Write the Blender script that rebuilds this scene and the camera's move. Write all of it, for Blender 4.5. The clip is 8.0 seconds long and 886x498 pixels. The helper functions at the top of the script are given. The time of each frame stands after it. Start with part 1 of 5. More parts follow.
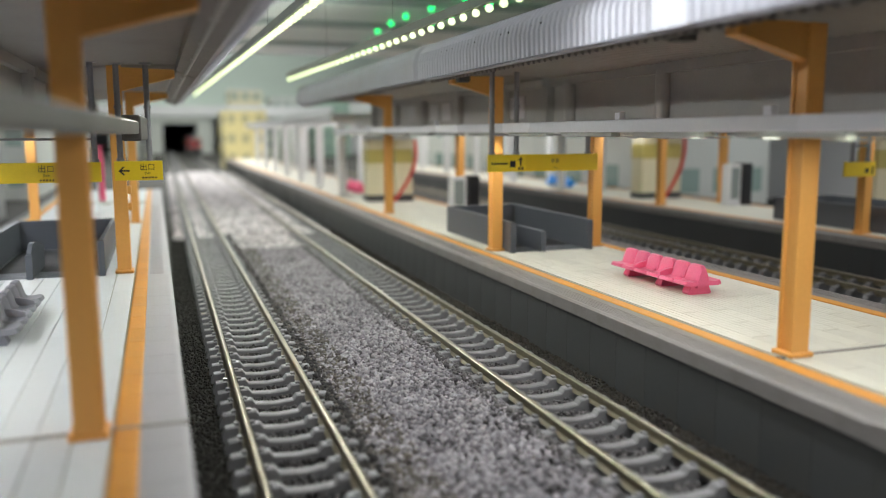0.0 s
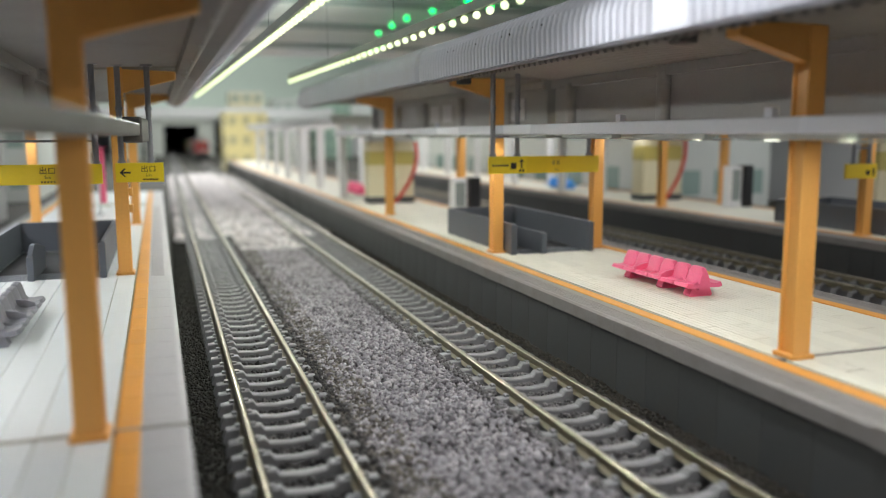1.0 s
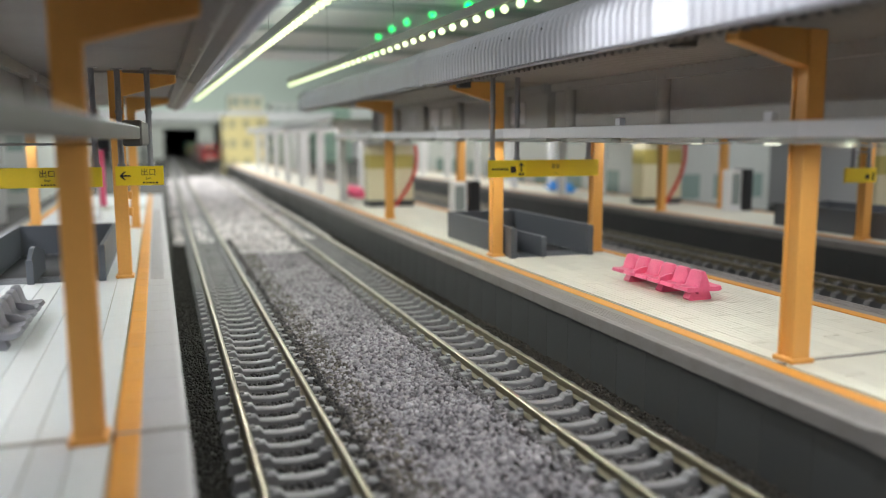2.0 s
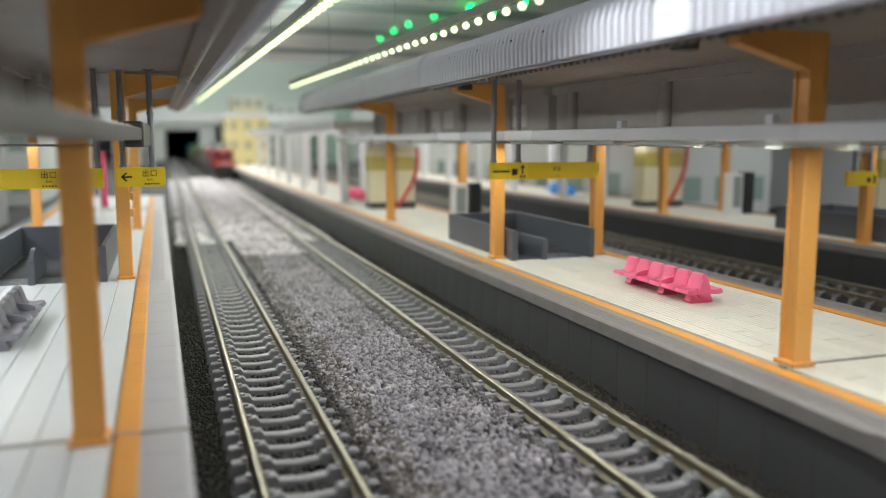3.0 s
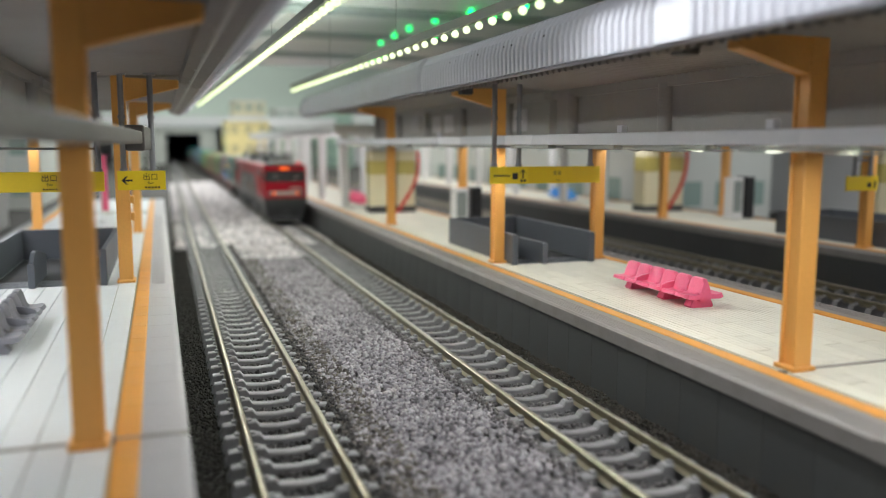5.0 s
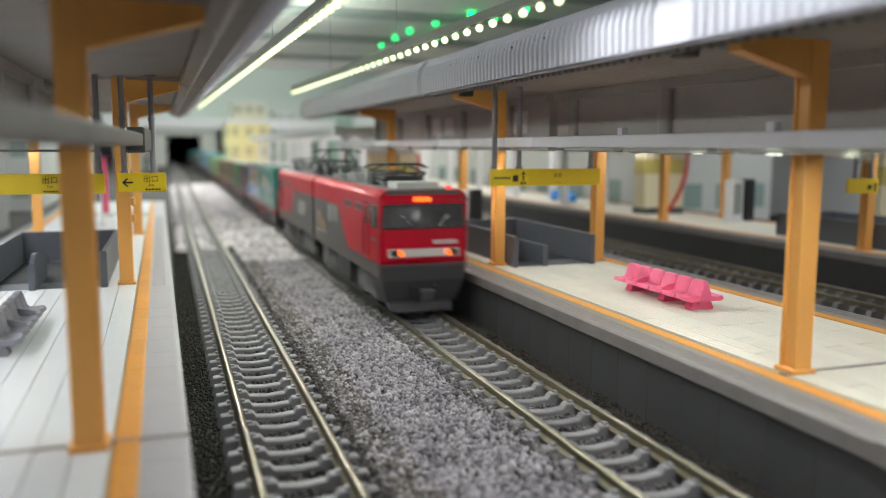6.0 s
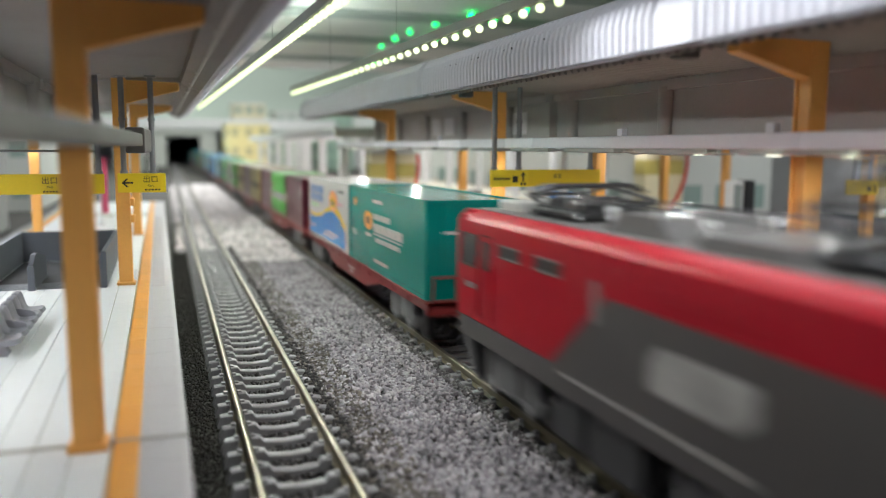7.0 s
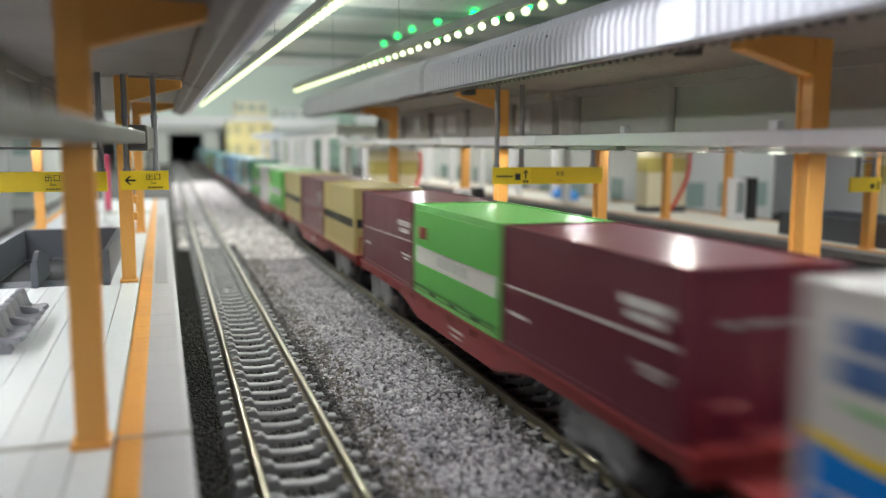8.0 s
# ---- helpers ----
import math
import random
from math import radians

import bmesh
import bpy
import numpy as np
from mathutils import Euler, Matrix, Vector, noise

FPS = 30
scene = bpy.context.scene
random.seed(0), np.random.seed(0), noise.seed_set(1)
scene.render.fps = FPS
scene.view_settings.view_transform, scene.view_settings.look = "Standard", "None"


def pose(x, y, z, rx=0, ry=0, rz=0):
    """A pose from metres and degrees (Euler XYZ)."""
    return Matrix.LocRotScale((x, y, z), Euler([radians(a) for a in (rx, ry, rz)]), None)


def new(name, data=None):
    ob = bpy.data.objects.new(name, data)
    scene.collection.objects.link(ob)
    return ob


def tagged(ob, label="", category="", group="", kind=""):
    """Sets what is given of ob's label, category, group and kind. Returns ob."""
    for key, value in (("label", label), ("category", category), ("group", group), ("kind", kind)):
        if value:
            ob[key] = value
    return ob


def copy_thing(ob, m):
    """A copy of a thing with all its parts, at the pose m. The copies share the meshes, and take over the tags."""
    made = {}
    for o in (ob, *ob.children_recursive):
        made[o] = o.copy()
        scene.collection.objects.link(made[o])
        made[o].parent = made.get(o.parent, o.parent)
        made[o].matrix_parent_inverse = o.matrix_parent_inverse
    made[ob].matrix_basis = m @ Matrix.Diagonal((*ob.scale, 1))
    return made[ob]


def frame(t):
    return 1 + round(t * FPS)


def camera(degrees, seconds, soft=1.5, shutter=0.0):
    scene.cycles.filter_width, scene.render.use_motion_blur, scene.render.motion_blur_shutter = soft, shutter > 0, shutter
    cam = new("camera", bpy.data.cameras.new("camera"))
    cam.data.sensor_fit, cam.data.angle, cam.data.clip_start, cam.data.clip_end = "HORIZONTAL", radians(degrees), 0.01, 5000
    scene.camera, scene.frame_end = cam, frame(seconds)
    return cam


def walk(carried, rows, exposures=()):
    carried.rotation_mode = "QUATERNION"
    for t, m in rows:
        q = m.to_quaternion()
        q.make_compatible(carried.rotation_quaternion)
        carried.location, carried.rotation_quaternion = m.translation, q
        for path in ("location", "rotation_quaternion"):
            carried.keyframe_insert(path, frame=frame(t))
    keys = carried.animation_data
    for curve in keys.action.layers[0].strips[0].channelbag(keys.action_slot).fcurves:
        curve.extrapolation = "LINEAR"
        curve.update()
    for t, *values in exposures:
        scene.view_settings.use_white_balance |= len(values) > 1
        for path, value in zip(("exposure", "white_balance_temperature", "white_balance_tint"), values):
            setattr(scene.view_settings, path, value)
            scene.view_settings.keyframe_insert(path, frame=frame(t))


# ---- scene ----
# A model railway in 1:150: lengths below are millimetres unless they go through pose() or walk().
MM = 0.001
cam = camera(56.8, 8.0, soft=1.0, shutter=0.5)
cam.data.dof.use_dof = True
cam.data.dof.focus_distance = 0.132
cam.data.dof.aperture_fstop = 21.0
cam.data.dof.aperture_blades = 0

walk(cam, [
    (0.0, pose(0, 0, 0.0346, 81.935, 0.170, -18.713)),
    (0.5, pose(0, 0, 0.0346, 82.007, 0.116, -18.675)),
    (1.0, pose(0, 0, 0.0346, 82.064, 0.160, -18.651)),
    (1.5, pose(0, 0, 0.0346, 82.193, 0.142, -18.673)),
    (3.0, pose(0, 0, 0.0346, 82.457, -0.068, -18.568)),
    (3.5, pose(0, 0, 0.0346, 82.496, -0.161, -18.538)),
    (4.0, pose(0, 0, 0.0346, 82.553, -0.134, -18.521)),
    (4.5, pose(0, 0, 0.0346, 82.639, -0.166, -18.530)),
    (6.0, pose(0, 0, 0.0346, 82.894, -0.204, -18.505)),
    (6.5, pose(0, 0, 0.0346, 82.917, -0.283, -18.503)),
    (7.0, pose(0, 0, 0.0346, 82.946, -0.283, -18.521)),
    (7.5, pose(0, 0, 0.0346, 82.857, -0.297, -18.407)),
    (8.0, pose(0, 0, 0.0346, 82.773, -0.267, -18.346)),
], exposures=((0.0, -0.05), (4.6, -0.04), (5.9, 0.02), (6.5, 0.13), (8.0, 0.15)))

# ---- light ----
world = bpy.data.worlds.new("room_light")
world.use_nodes = True
world.node_tree.nodes["Background"].inputs[0].default_value = (0.86, 0.95, 0.97, 1)
world.node_tree.nodes["Background"].inputs[1].default_value = 0.03
scene.world = world
scene.view_settings.exposure = 0.0


def strip_lamp(name, x0, y0, x1, y1, z, power, color, width=8.0):
    """A long lamp shining down; serves LED strips and added fill."""
    d = bpy.data.lights.new(name, "AREA")
    d.shape, d.size, d.size_y = "RECTANGLE", width * MM, math.hypot(x1 - x0, y1 - y0) * MM
    d.energy, d.color = power, color
    ob = new(name, d)
    ob.matrix_world = Matrix.Translation(((x0 + x1) / 2 * MM, (y0 + y1) / 2 * MM, z * MM)) @ Matrix.Rotation(-math.atan2(x1 - x0, y1 - y0), 4, "Z")
    return ob


# Added overhead fill with no fixture, lighting the slot between the canopies.
strip_lamp("fill_lamp_near", 25.0, -20, 25.0, 145, 130, 0.052, (0.95, 0.99, 1.0), 24.0)
strip_lamp("led_lamp_near", 22.4, 15, 20.8, 106, 51.4, 0.0105, (0.98, 1.0, 0.96), 1.2)
strip_lamp("led_lamp_mid", 45.7, 15, 45.5, 92, 51.4, 0.0135, (0.95, 0.99, 1.0), 4.0)
strip_lamp("led_lamp_tape", 20.7, 110, 15.2, 376, 51.4, 0.08, (0.96, 1.0, 0.92), 1.2)
# the diodes also shine up at the board over them
for ux0, uy0, ux1, uy1 in ((20.7, 110, 15.2, 376), (45.6, 92, 40.4, 280)):
    glow = strip_lamp("led_lamp_upward", ux0, uy0, ux1, uy1, 55.0, 0.03, (0.86, 1.0, 0.84), 1.2)
    glow.matrix_world = glow.matrix_world @ Matrix.Rotation(math.pi, 4, "Y")
# Two unseen fill lamps, added only to brighten the far end.
strip_lamp("fill_lamp_beyond", 30, 520, 30, 950, 140, 0.6, (0.97, 1.0, 0.96), 60.0)
strip_lamp("fill_lamp_far", 60, 800, 60, 1500, 330, 3.2, (0.96, 1.0, 0.95), 420.0)
# Fill added at both sides; no LED strip hangs there.
strip_lamp("fill_lamp_west", -80, -40, -80, 500, 72, 0.16, (0.93, 0.97, 1.0))
strip_lamp("fill_lamp_east", 262, -200, 262, 300, 72, 0.24, (0.95, 0.98, 1.0))
# Rows at x -38, 83 and 188 are added; no fixture is built there.
for bx, b0, b1, power in ((100.3, 20, 330, 0.031), (-38.0, 20, 268, 0.034), (179.0, 20, 330, 0.022), (83, 350, 716, 0.055), (188, 350, 646, 0.05)):
    strip_lamp("canopy_lamp", bx, b0, bx, b1, 33.6 if b1 < 340 else 40.5, power, (0.98, 0.98, 0.98) if bx > 0 else (0.92, 0.96, 1.0))
# The spot at x -38 is likewise added, over the near platform.
for bx, by, power in ((66.0, 48, 0.003), (66.0, 56, 0.0016), (66.0, 67.5, 0.0011), (66.0, 95, 0.0036), (66.0, 125, 0.0032), (66.0, 165, 0.003), (66.0, 220, 0.005), (66.0, 285, 0.005),
                      (-38.0, 78, 0.009)):
    strip_lamp("diode_lamp", bx, by - 1.2, bx, by + 1.2, 33.6, power, (0.98, 0.99, 0.96), 1.6)


# ---- materials ----
def mat(name, color, rough=0.5, metal=0.0, vary=0.12, scale=400.0, bump=0.15, bump_scale=2500.0, dirt=None, dirt_amount=0.0, emit=0.0,
        spec=0.5, per_object=0.0, transmission=0.0, stretch=(1, 1, 1), bump_distance=0.00008):
    """A surface with grain, larger stains and fine relief; scales are cycles per metre."""
    m = bpy.data.materials.new(name)
    m.use_nodes = True
    nt = m.node_tree
    n, l = nt.nodes, nt.links
    p = n["Principled BSDF"]
    tc = n.new("ShaderNodeTexCoord")
    mp = n.new("ShaderNodeMapping")
    mp.inputs["Scale"].default_value = stretch
    l.new(tc.outputs["Object"], mp.inputs[0])
    big = n.new("ShaderNodeTexNoise")
    big.inputs["Scale"].default_value, big.inputs["Detail"].default_value = scale * 0.25, 5
    fine = n.new("ShaderNodeTexNoise")
    fine.inputs["Scale"].default_value, fine.inputs["Detail"].default_value = bump_scale, 4
    l.new(mp.outputs[0], big.inputs[0])
    l.new(mp.outputs[0], fine.inputs[0])
    lum = n.new("ShaderNodeMath")
    lum.operation = "ADD"
    l.new(big.outputs[0], lum.inputs[0])
    l.new(fine.outputs[0], lum.inputs[1])
    rng = n.new("ShaderNodeMapRange")
    rng.inputs["From Min"].default_value, rng.inputs["From Max"].default_value = 0.6, 1.4
    rng.inputs["To Min"].default_value, rng.inputs["To Max"].default_value = 1 - vary, 1 + vary
    l.new(lum.outputs[0], rng.inputs[0])
    value = rng.outputs[0]
    if per_object:
        oi = n.new("ShaderNodeObjectInfo")
        r2 = n.new("ShaderNodeMapRange")
        r2.inputs["To Min"].default_value, r2.inputs["To Max"].default_value = 1 - per_object, 1 + per_object
        l.new(oi.outputs["Random"], r2.inputs[0])
        mul = n.new("ShaderNodeMath")
        mul.operation = "MULTIPLY"
        l.new(value, mul.inputs[0])
        l.new(r2.outputs[0], mul.inputs[1])
        value = mul.outputs[0]
    vm = n.new("ShaderNodeVectorMath")
    vm.operation = "SCALE"
    vm.inputs[0].default_value = color
    l.new(value, vm.inputs["Scale"])
    col = vm.outputs[0]
    if dirt:
        dn = n.new("ShaderNodeTexNoise")
        dn.inputs["Scale"].default_value, dn.inputs["Detail"].default_value, dn.inputs["Roughness"].default_value = scale * 0.5, 6, 0.7
        l.new(mp.outputs[0], dn.inputs[0])
        dr = n.new("ShaderNodeMapRange")
        dr.inputs["From Min"].default_value, dr.inputs["From Max"].default_value, dr.inputs["To Max"].default_value = 0.5, 0.72, dirt_amount
        l.new(dn.outputs[0], dr.inputs[0])
        mx = n.new("ShaderNodeMix")
        mx.data_type = "RGBA"
        l.new(dr.outputs[0], mx.inputs["Factor"])
        l.new(col, mx.inputs["A"])
        mx.inputs["B"].default_value = (*dirt, 1)
        col = mx.outputs["Result"]
    l.new(col, p.inputs["Base Color"])
    rr = n.new("ShaderNodeMapRange")
    rr.inputs["From Min"].default_value, rr.inputs["From Max"].default_value = 0.3, 0.7
    rr.inputs["To Min"].default_value, rr.inputs["To Max"].default_value = max(0.03, rough - 0.08), min(1, rough + 0.08)
    l.new(big.outputs[0], rr.inputs[0])
    l.new(rr.outputs[0], p.inputs["Roughness"])
    p.inputs["Metallic"].default_value = metal
    p.inputs["Specular IOR Level"].default_value = spec
    p.inputs["Transmission Weight"].default_value = transmission
    if bump:
        b = n.new("ShaderNodeBump")
        b.inputs["Strength"].default_value, b.inputs["Distance"].default_value = bump, bump_distance
        l.new(fine.outputs[0], b.inputs["Height"])
        l.new(b.outputs[0], p.inputs["Normal"])
    if emit:
        p.inputs["Emission Color"].default_value = (*color, 1)
        p.inputs["Emission Strength"].default_value = emit
    return m


ORANGE = mat("orange_plastic", (0.80, 0.40, 0.10), 0.42, vary=0.06, scale=150, dirt=(0.55, 0.2, 0.03), dirt_amount=0.35)
YELLOW_LINE = mat("yellow_paint", (0.70, 0.30, 0.035), 0.55, vary=0.10, scale=300, per_object=0.05, dirt=(0.32, 0.17, 0.07), dirt_amount=0.55)
CREAM = mat("cream_platform_plastic", (0.72, 0.70, 0.60), 0.5, vary=0.05, scale=200, per_object=0.05, dirt=(0.58, 0.54, 0.43), dirt_amount=0.4)
GROUT = mat("joint_filler", (0.40, 0.38, 0.31), 0.8, vary=0.1)
EDGE = mat("edge_stone", (0.225, 0.208, 0.203), 0.6, vary=0.10, scale=160, per_object=0.025, dirt=(0.13, 0.105, 0.08), dirt_amount=0.65)
WALLGREY = mat("dark_grey_plastic", (0.068, 0.070, 0.072), 0.5, vary=0.10, scale=120, per_object=0.05, dirt=(0.08, 0.07, 0.055), dirt_amount=0.5)
STAIRGREY = mat("blue_grey_plastic", (0.10, 0.11, 0.13), 0.45, vary=0.06, scale=100)
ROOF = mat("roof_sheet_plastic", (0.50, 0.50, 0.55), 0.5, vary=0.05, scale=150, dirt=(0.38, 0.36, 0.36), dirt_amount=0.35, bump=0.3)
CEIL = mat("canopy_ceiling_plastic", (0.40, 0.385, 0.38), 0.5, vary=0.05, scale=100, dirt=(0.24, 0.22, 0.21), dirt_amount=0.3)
# CEIL again in a darker tone, used on the ribbed undersides.
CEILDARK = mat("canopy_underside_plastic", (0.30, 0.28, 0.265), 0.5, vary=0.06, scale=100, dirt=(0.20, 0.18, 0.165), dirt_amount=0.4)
BEAMWHITE = mat("white_beam_plastic", (0.80, 0.80, 0.86), 0.25, vary=0.04, scale=100)
PIPE = mat("grey_pipe_plastic", (0.24, 0.24, 0.26), 0.35, vary=0.08)
SIGN = mat("yellow_sign_plastic", (0.80, 0.58, 0.015), 0.4, vary=0.04, scale=100)
INK = mat("black_print", (0.015, 0.013, 0.01), 0.5, vary=0.2, bump=0)
PINK = mat("pink_plastic", (0.90, 0.15, 0.29), 0.38, vary=0.05, scale=200)
GREYBENCH = mat("grey_plastic", (0.22, 0.22, 0.25), 0.45, vary=0.06, scale=200)
RAIL = mat("rail_steel", (0.40, 0.355, 0.28), 0.32, 1.0, vary=0.15, scale=200, dirt=(0.22, 0.16, 0.09), dirt_amount=0.4, stretch=(1, 0.15, 1))
RAILSIDE = mat("rail_side_brown", (0.17, 0.145, 0.095), 0.42, 0.3, vary=0.2, scale=200, stretch=(1, 0.2, 1))
TIE = mat("grey_sleeper", (0.215, 0.211, 0.22), 0.5, vary=0.12, scale=300, per_object=0.08, dirt=(0.16, 0.15, 0.14), dirt_amount=0.5)
BED = mat("ballast_bed", (0.045, 0.042, 0.038), 0.9, vary=0.4, scale=3000, bump=0.8, bump_scale=5000, dirt=(0.06, 0.055, 0.04), dirt_amount=0.6)
WHITE = mat("white_plastic", (0.75, 0.75, 0.76), 0.4, vary=0.04, scale=100)
IVORY = mat("ivory_plastic", (0.72, 0.66, 0.46), 0.5, vary=0.08, scale=100)
BLACK = mat("black_plastic", (0.02, 0.02, 0.022), 0.35, vary=0.1)
BOARD = mat("ceiling_board", (0.850, 0.850, 0.850), 0.7, vary=0.10, scale=12, stretch=(0.3, 3, 1))
LED = mat("led_glow", (0.84, 0.98, 0.56), 0.5, vary=0.0, bump=0, emit=1.5)
LED_GREEN = mat("green_led_glow", (0.0, 0.85, 0.10), 0.5, vary=0.0, bump=0, emit=9)
GREEN_DIM = mat("dim_green_led_glow", (0.01, 0.6, 0.12), 0.5, vary=0.0, bump=0, emit=4)
RED = mat("red_loco_paint", (0.39, 0.0038, 0.018), 0.34, vary=0.04, scale=60, spec=0.18)
LOCOGREY = mat("grey_loco_paint", (0.080, 0.073, 0.073), 0.4, vary=0.05, scale=60)
UNDER = mat("underframe_grey", (0.045, 0.045, 0.048), 0.5, vary=0.15, scale=200)
BOGIE = mat("bogie_grey", (0.21, 0.21, 0.215), 0.45, vary=0.15, scale=200)
GLASS = mat("dark_window_glass", (0.06, 0.06, 0.062), 0.12, vary=0.5, scale=900, bump=0, spec=0.12)
ROOFGREY = mat("loco_roof_grey", (0.16, 0.155, 0.155), 0.4, vary=0.08, scale=100)
METAL = mat("bright_metal", (0.6, 0.6, 0.6), 0.25, 0.9, vary=0.1)
LAMPORANGE = mat("orange_lamp_glow", (1.0, 0.16, 0.015), 0.4, vary=0.0, bump=0, emit=1.6)
TEAL = mat("teal_container_paint", (0.0, 0.19, 0.163), 0.2, vary=0.04, scale=50, spec=0.3)
CWHITE = mat("white_container_paint", (0.56, 0.535, 0.52), 0.2, vary=0.04, scale=50)
CBLUE = mat("blue_container_paint", (0.002, 0.19, 0.62), 0.2, vary=0.03, scale=50)
CYELLOW = mat("yellow_container_paint", (0.72, 0.50, 0.02), 0.25, vary=0.03, scale=50)
MAROON = mat("maroon_container_paint", (0.095, 0.013, 0.026), 0.32, vary=0.05, scale=50, spec=0.3)
CGREEN = mat("green_container_paint", (0.13, 0.42, 0.10), 0.35, vary=0.04, scale=50)
KHAKI = mat("khaki_container_paint", (0.36, 0.29, 0.12), 0.45, vary=0.06, scale=50)
WAGONRED = mat("wagon_red_brown", (0.21, 0.027, 0.027), 0.4, vary=0.10, scale=100, spec=0.3)


# ---- building helpers ----
def box(bm, x0, x1, y0, y1, z0, z1, bevel=0.0):
    v = [bm.verts.new((x, y, z)) for x in (x0, x1) for y in (y0, y1) for z in (z0, z1)]
    fs = [bm.faces.new([v[i] for i in q]) for q in ((0, 1, 3, 2), (4, 6, 7, 5), (0, 4, 5, 1), (2, 3, 7, 6), (0, 2, 6, 4), (1, 5, 7, 3))]
    if bevel:
        es = list({e for fc in fs for e in fc.edges})
        bmesh.ops.bevel(bm, geom=es, offset=bevel, segments=2, affect="EDGES", profile=0.5)
    return bm


def extrude_y(bm, profile, y0, y1, caps=True):
    """A closed (x, z) outline carried along y."""
    a = [bm.verts.new((x, y0, z)) for x, z in profile]
    b = [bm.verts.new((x, y1, z)) for x, z in profile]
    n = len(profile)
    for i in range(n):
        bm.faces.new((a[i], a[(i + 1) % n], b[(i + 1) % n], b[i]))
    if caps:
        bm.faces.new(a[::-1])
        bm.faces.new(b)
    return bm


def extrude_x(bm, profile, x0, x1):
    """A closed (y, z) outline carried along x."""
    a = [bm.verts.new((x0, y, z)) for y, z in profile]
    b = [bm.verts.new((x1, y, z)) for y, z in profile]
    n = len(profile)
    for i in range(n):
        bm.faces.new((a[i], a[(i + 1) % n], b[(i + 1) % n], b[i]))
    bm.faces.new(a[::-1])
    bm.faces.new(b)
    return bm


def rod(bm, p, q, r, n=10, r2=None):
    """A round bar from p to q."""
    p, q = Vector(p), Vector(q)
    d = (q - p).normalized()
    u = d.orthogonal().normalized()
    w = d.cross(u)
    r2 = r if r2 is None else r2
    ring = [[bm.verts.new(c + (u * math.cos(k * math.tau / n) + w * math.sin(k * math.tau / n)) * rr) for k in range(n)] for c, rr in ((p, r), (q, r2))]
    for k in range(n):
        bm.faces.new((ring[0][k], ring[0][(k + 1) % n], ring[1][(k + 1) % n], ring[1][k]))
    bm.faces.new(ring[0][::-1])
    bm.faces.new(ring[1])
    return bm


def ball(bm, c, r, sub=2):
    bmesh.ops.create_icosphere(bm, subdivisions=sub, radius=r, matrix=Matrix.Translation(c))
    return bm


def mesh(name, bm, material, smooth=False):
    """A mesh from a bmesh in millimetres."""
    bmesh.ops.recalc_face_normals(bm, faces=bm.faces)
    bmesh.ops.scale(bm, vec=(MM, MM, MM), verts=bm.verts)
    me = bpy.data.meshes.new(name)
    bm.to_mesh(me)
    bm.free()
    me.materials.append(material)
    if smooth:
        me.polygons.foreach_set("use_smooth", [True] * len(me.polygons))
        me.set_sharp_from_angle(angle=radians(40))
    return me


def part(name, bm, material, parent, label="", smooth=False, at=None):
    ob = new(name, mesh(name, bm, material, smooth))
    ob.parent = parent
    if at:
        ob.location = Vector(at) * MM
    if label:
        ob["label"] = label
    return ob


def piece(name, me, parent, x, y, z=0.0, rz=0.0):
    """One more object on a shared mesh."""
    ob = new(name, me)
    ob.parent = parent
    ob.location = (x * MM, y * MM, z * MM)
    if rz:
        ob.rotation_euler = (0, 0, rz)
    return ob


def thing(name, label, category, x=0.0, y=0.0, z=0.0, group="", kind="", rz=0.0):
    ob = new(name)
    ob.empty_display_size = 0.005
    ob.matrix_basis = pose(x * MM, y * MM, z * MM, 0, 0, rz)
    return tagged(ob, label, category, group, kind)


def B():
    return bmesh.new()


# ---- ground, track beds, ballast ----
GROUND_Z = -3.2
PLAINGREY = mat("plain_grey_board", (0.22, 0.22, 0.22), 0.8, vary=0.08, scale=12)
bm = B()
box(bm, -900, 1200, -700, 3500, GROUND_Z - 12, GROUND_Z)
ground = tagged(new("ground", mesh("ground", bm, BED)), "dark grey layout board under loose ballast", "ground", kind="structure")

TRACKS = (12.75, 48.75, 117.6, 153.6)
PITCH = 4.85


def sleeper_mesh():
    """A concrete sleeper: dished middle, raised rail seats with clips."""
    bm = B()
    half = [(0, -1.85), (2.5, -1.65), (3.0, -1.0), (4.1, -0.98), (4.2, -1.5), (5.5, -1.5), (5.6, -1.05), (7.2, -1.2), (7.6, -2.2)]
    top = [(-x, z) for x, z in half[:0:-1]] + half
    h = 0.76
    rows = []
    for yy, inset in ((-h, 0.16), (-h * 0.78, 0), (h * 0.78, 0), (h, 0.16)):
        rows.append([bm.verts.new((x, yy, z - inset)) for x, z in top])
    base = [[bm.verts.new((x, yy, -3.25)) for x, z in top] for yy in (-h, h)]
    grid = [base[0], *rows, base[1]]
    for r0, r1 in zip(grid, grid[1:]):
        for i in range(len(top) - 1):
            bm.faces.new((r0[i], r0[i + 1], r1[i + 1], r1[i]))
    for i in (0, len(top) - 1):
        bm.faces.new([r[i] for r in grid])
    for s in (-1, 1):
        for x0, x1 in ((5.5, 6.1), (3.6, 4.2)):
            a, b = sorted((s * x0, s * x1))
            box(bm, a, b, -0.42, 0.42, -1.2, -0.75)
    return mesh("sleeper", bm, TIE)


def rail_outline(x, s):
    return [(x - 0.8, -1.5), (x + 0.8, -1.5), (x + 0.24, -1.2), (x + 0.22, -0.62), (x + 0.38, -0.5), (x + 0.38, -0.18),
            (x - 0.38, -0.18), (x - 0.38, -0.5), (x - 0.22, -0.62), (x - 0.24, -1.2)]


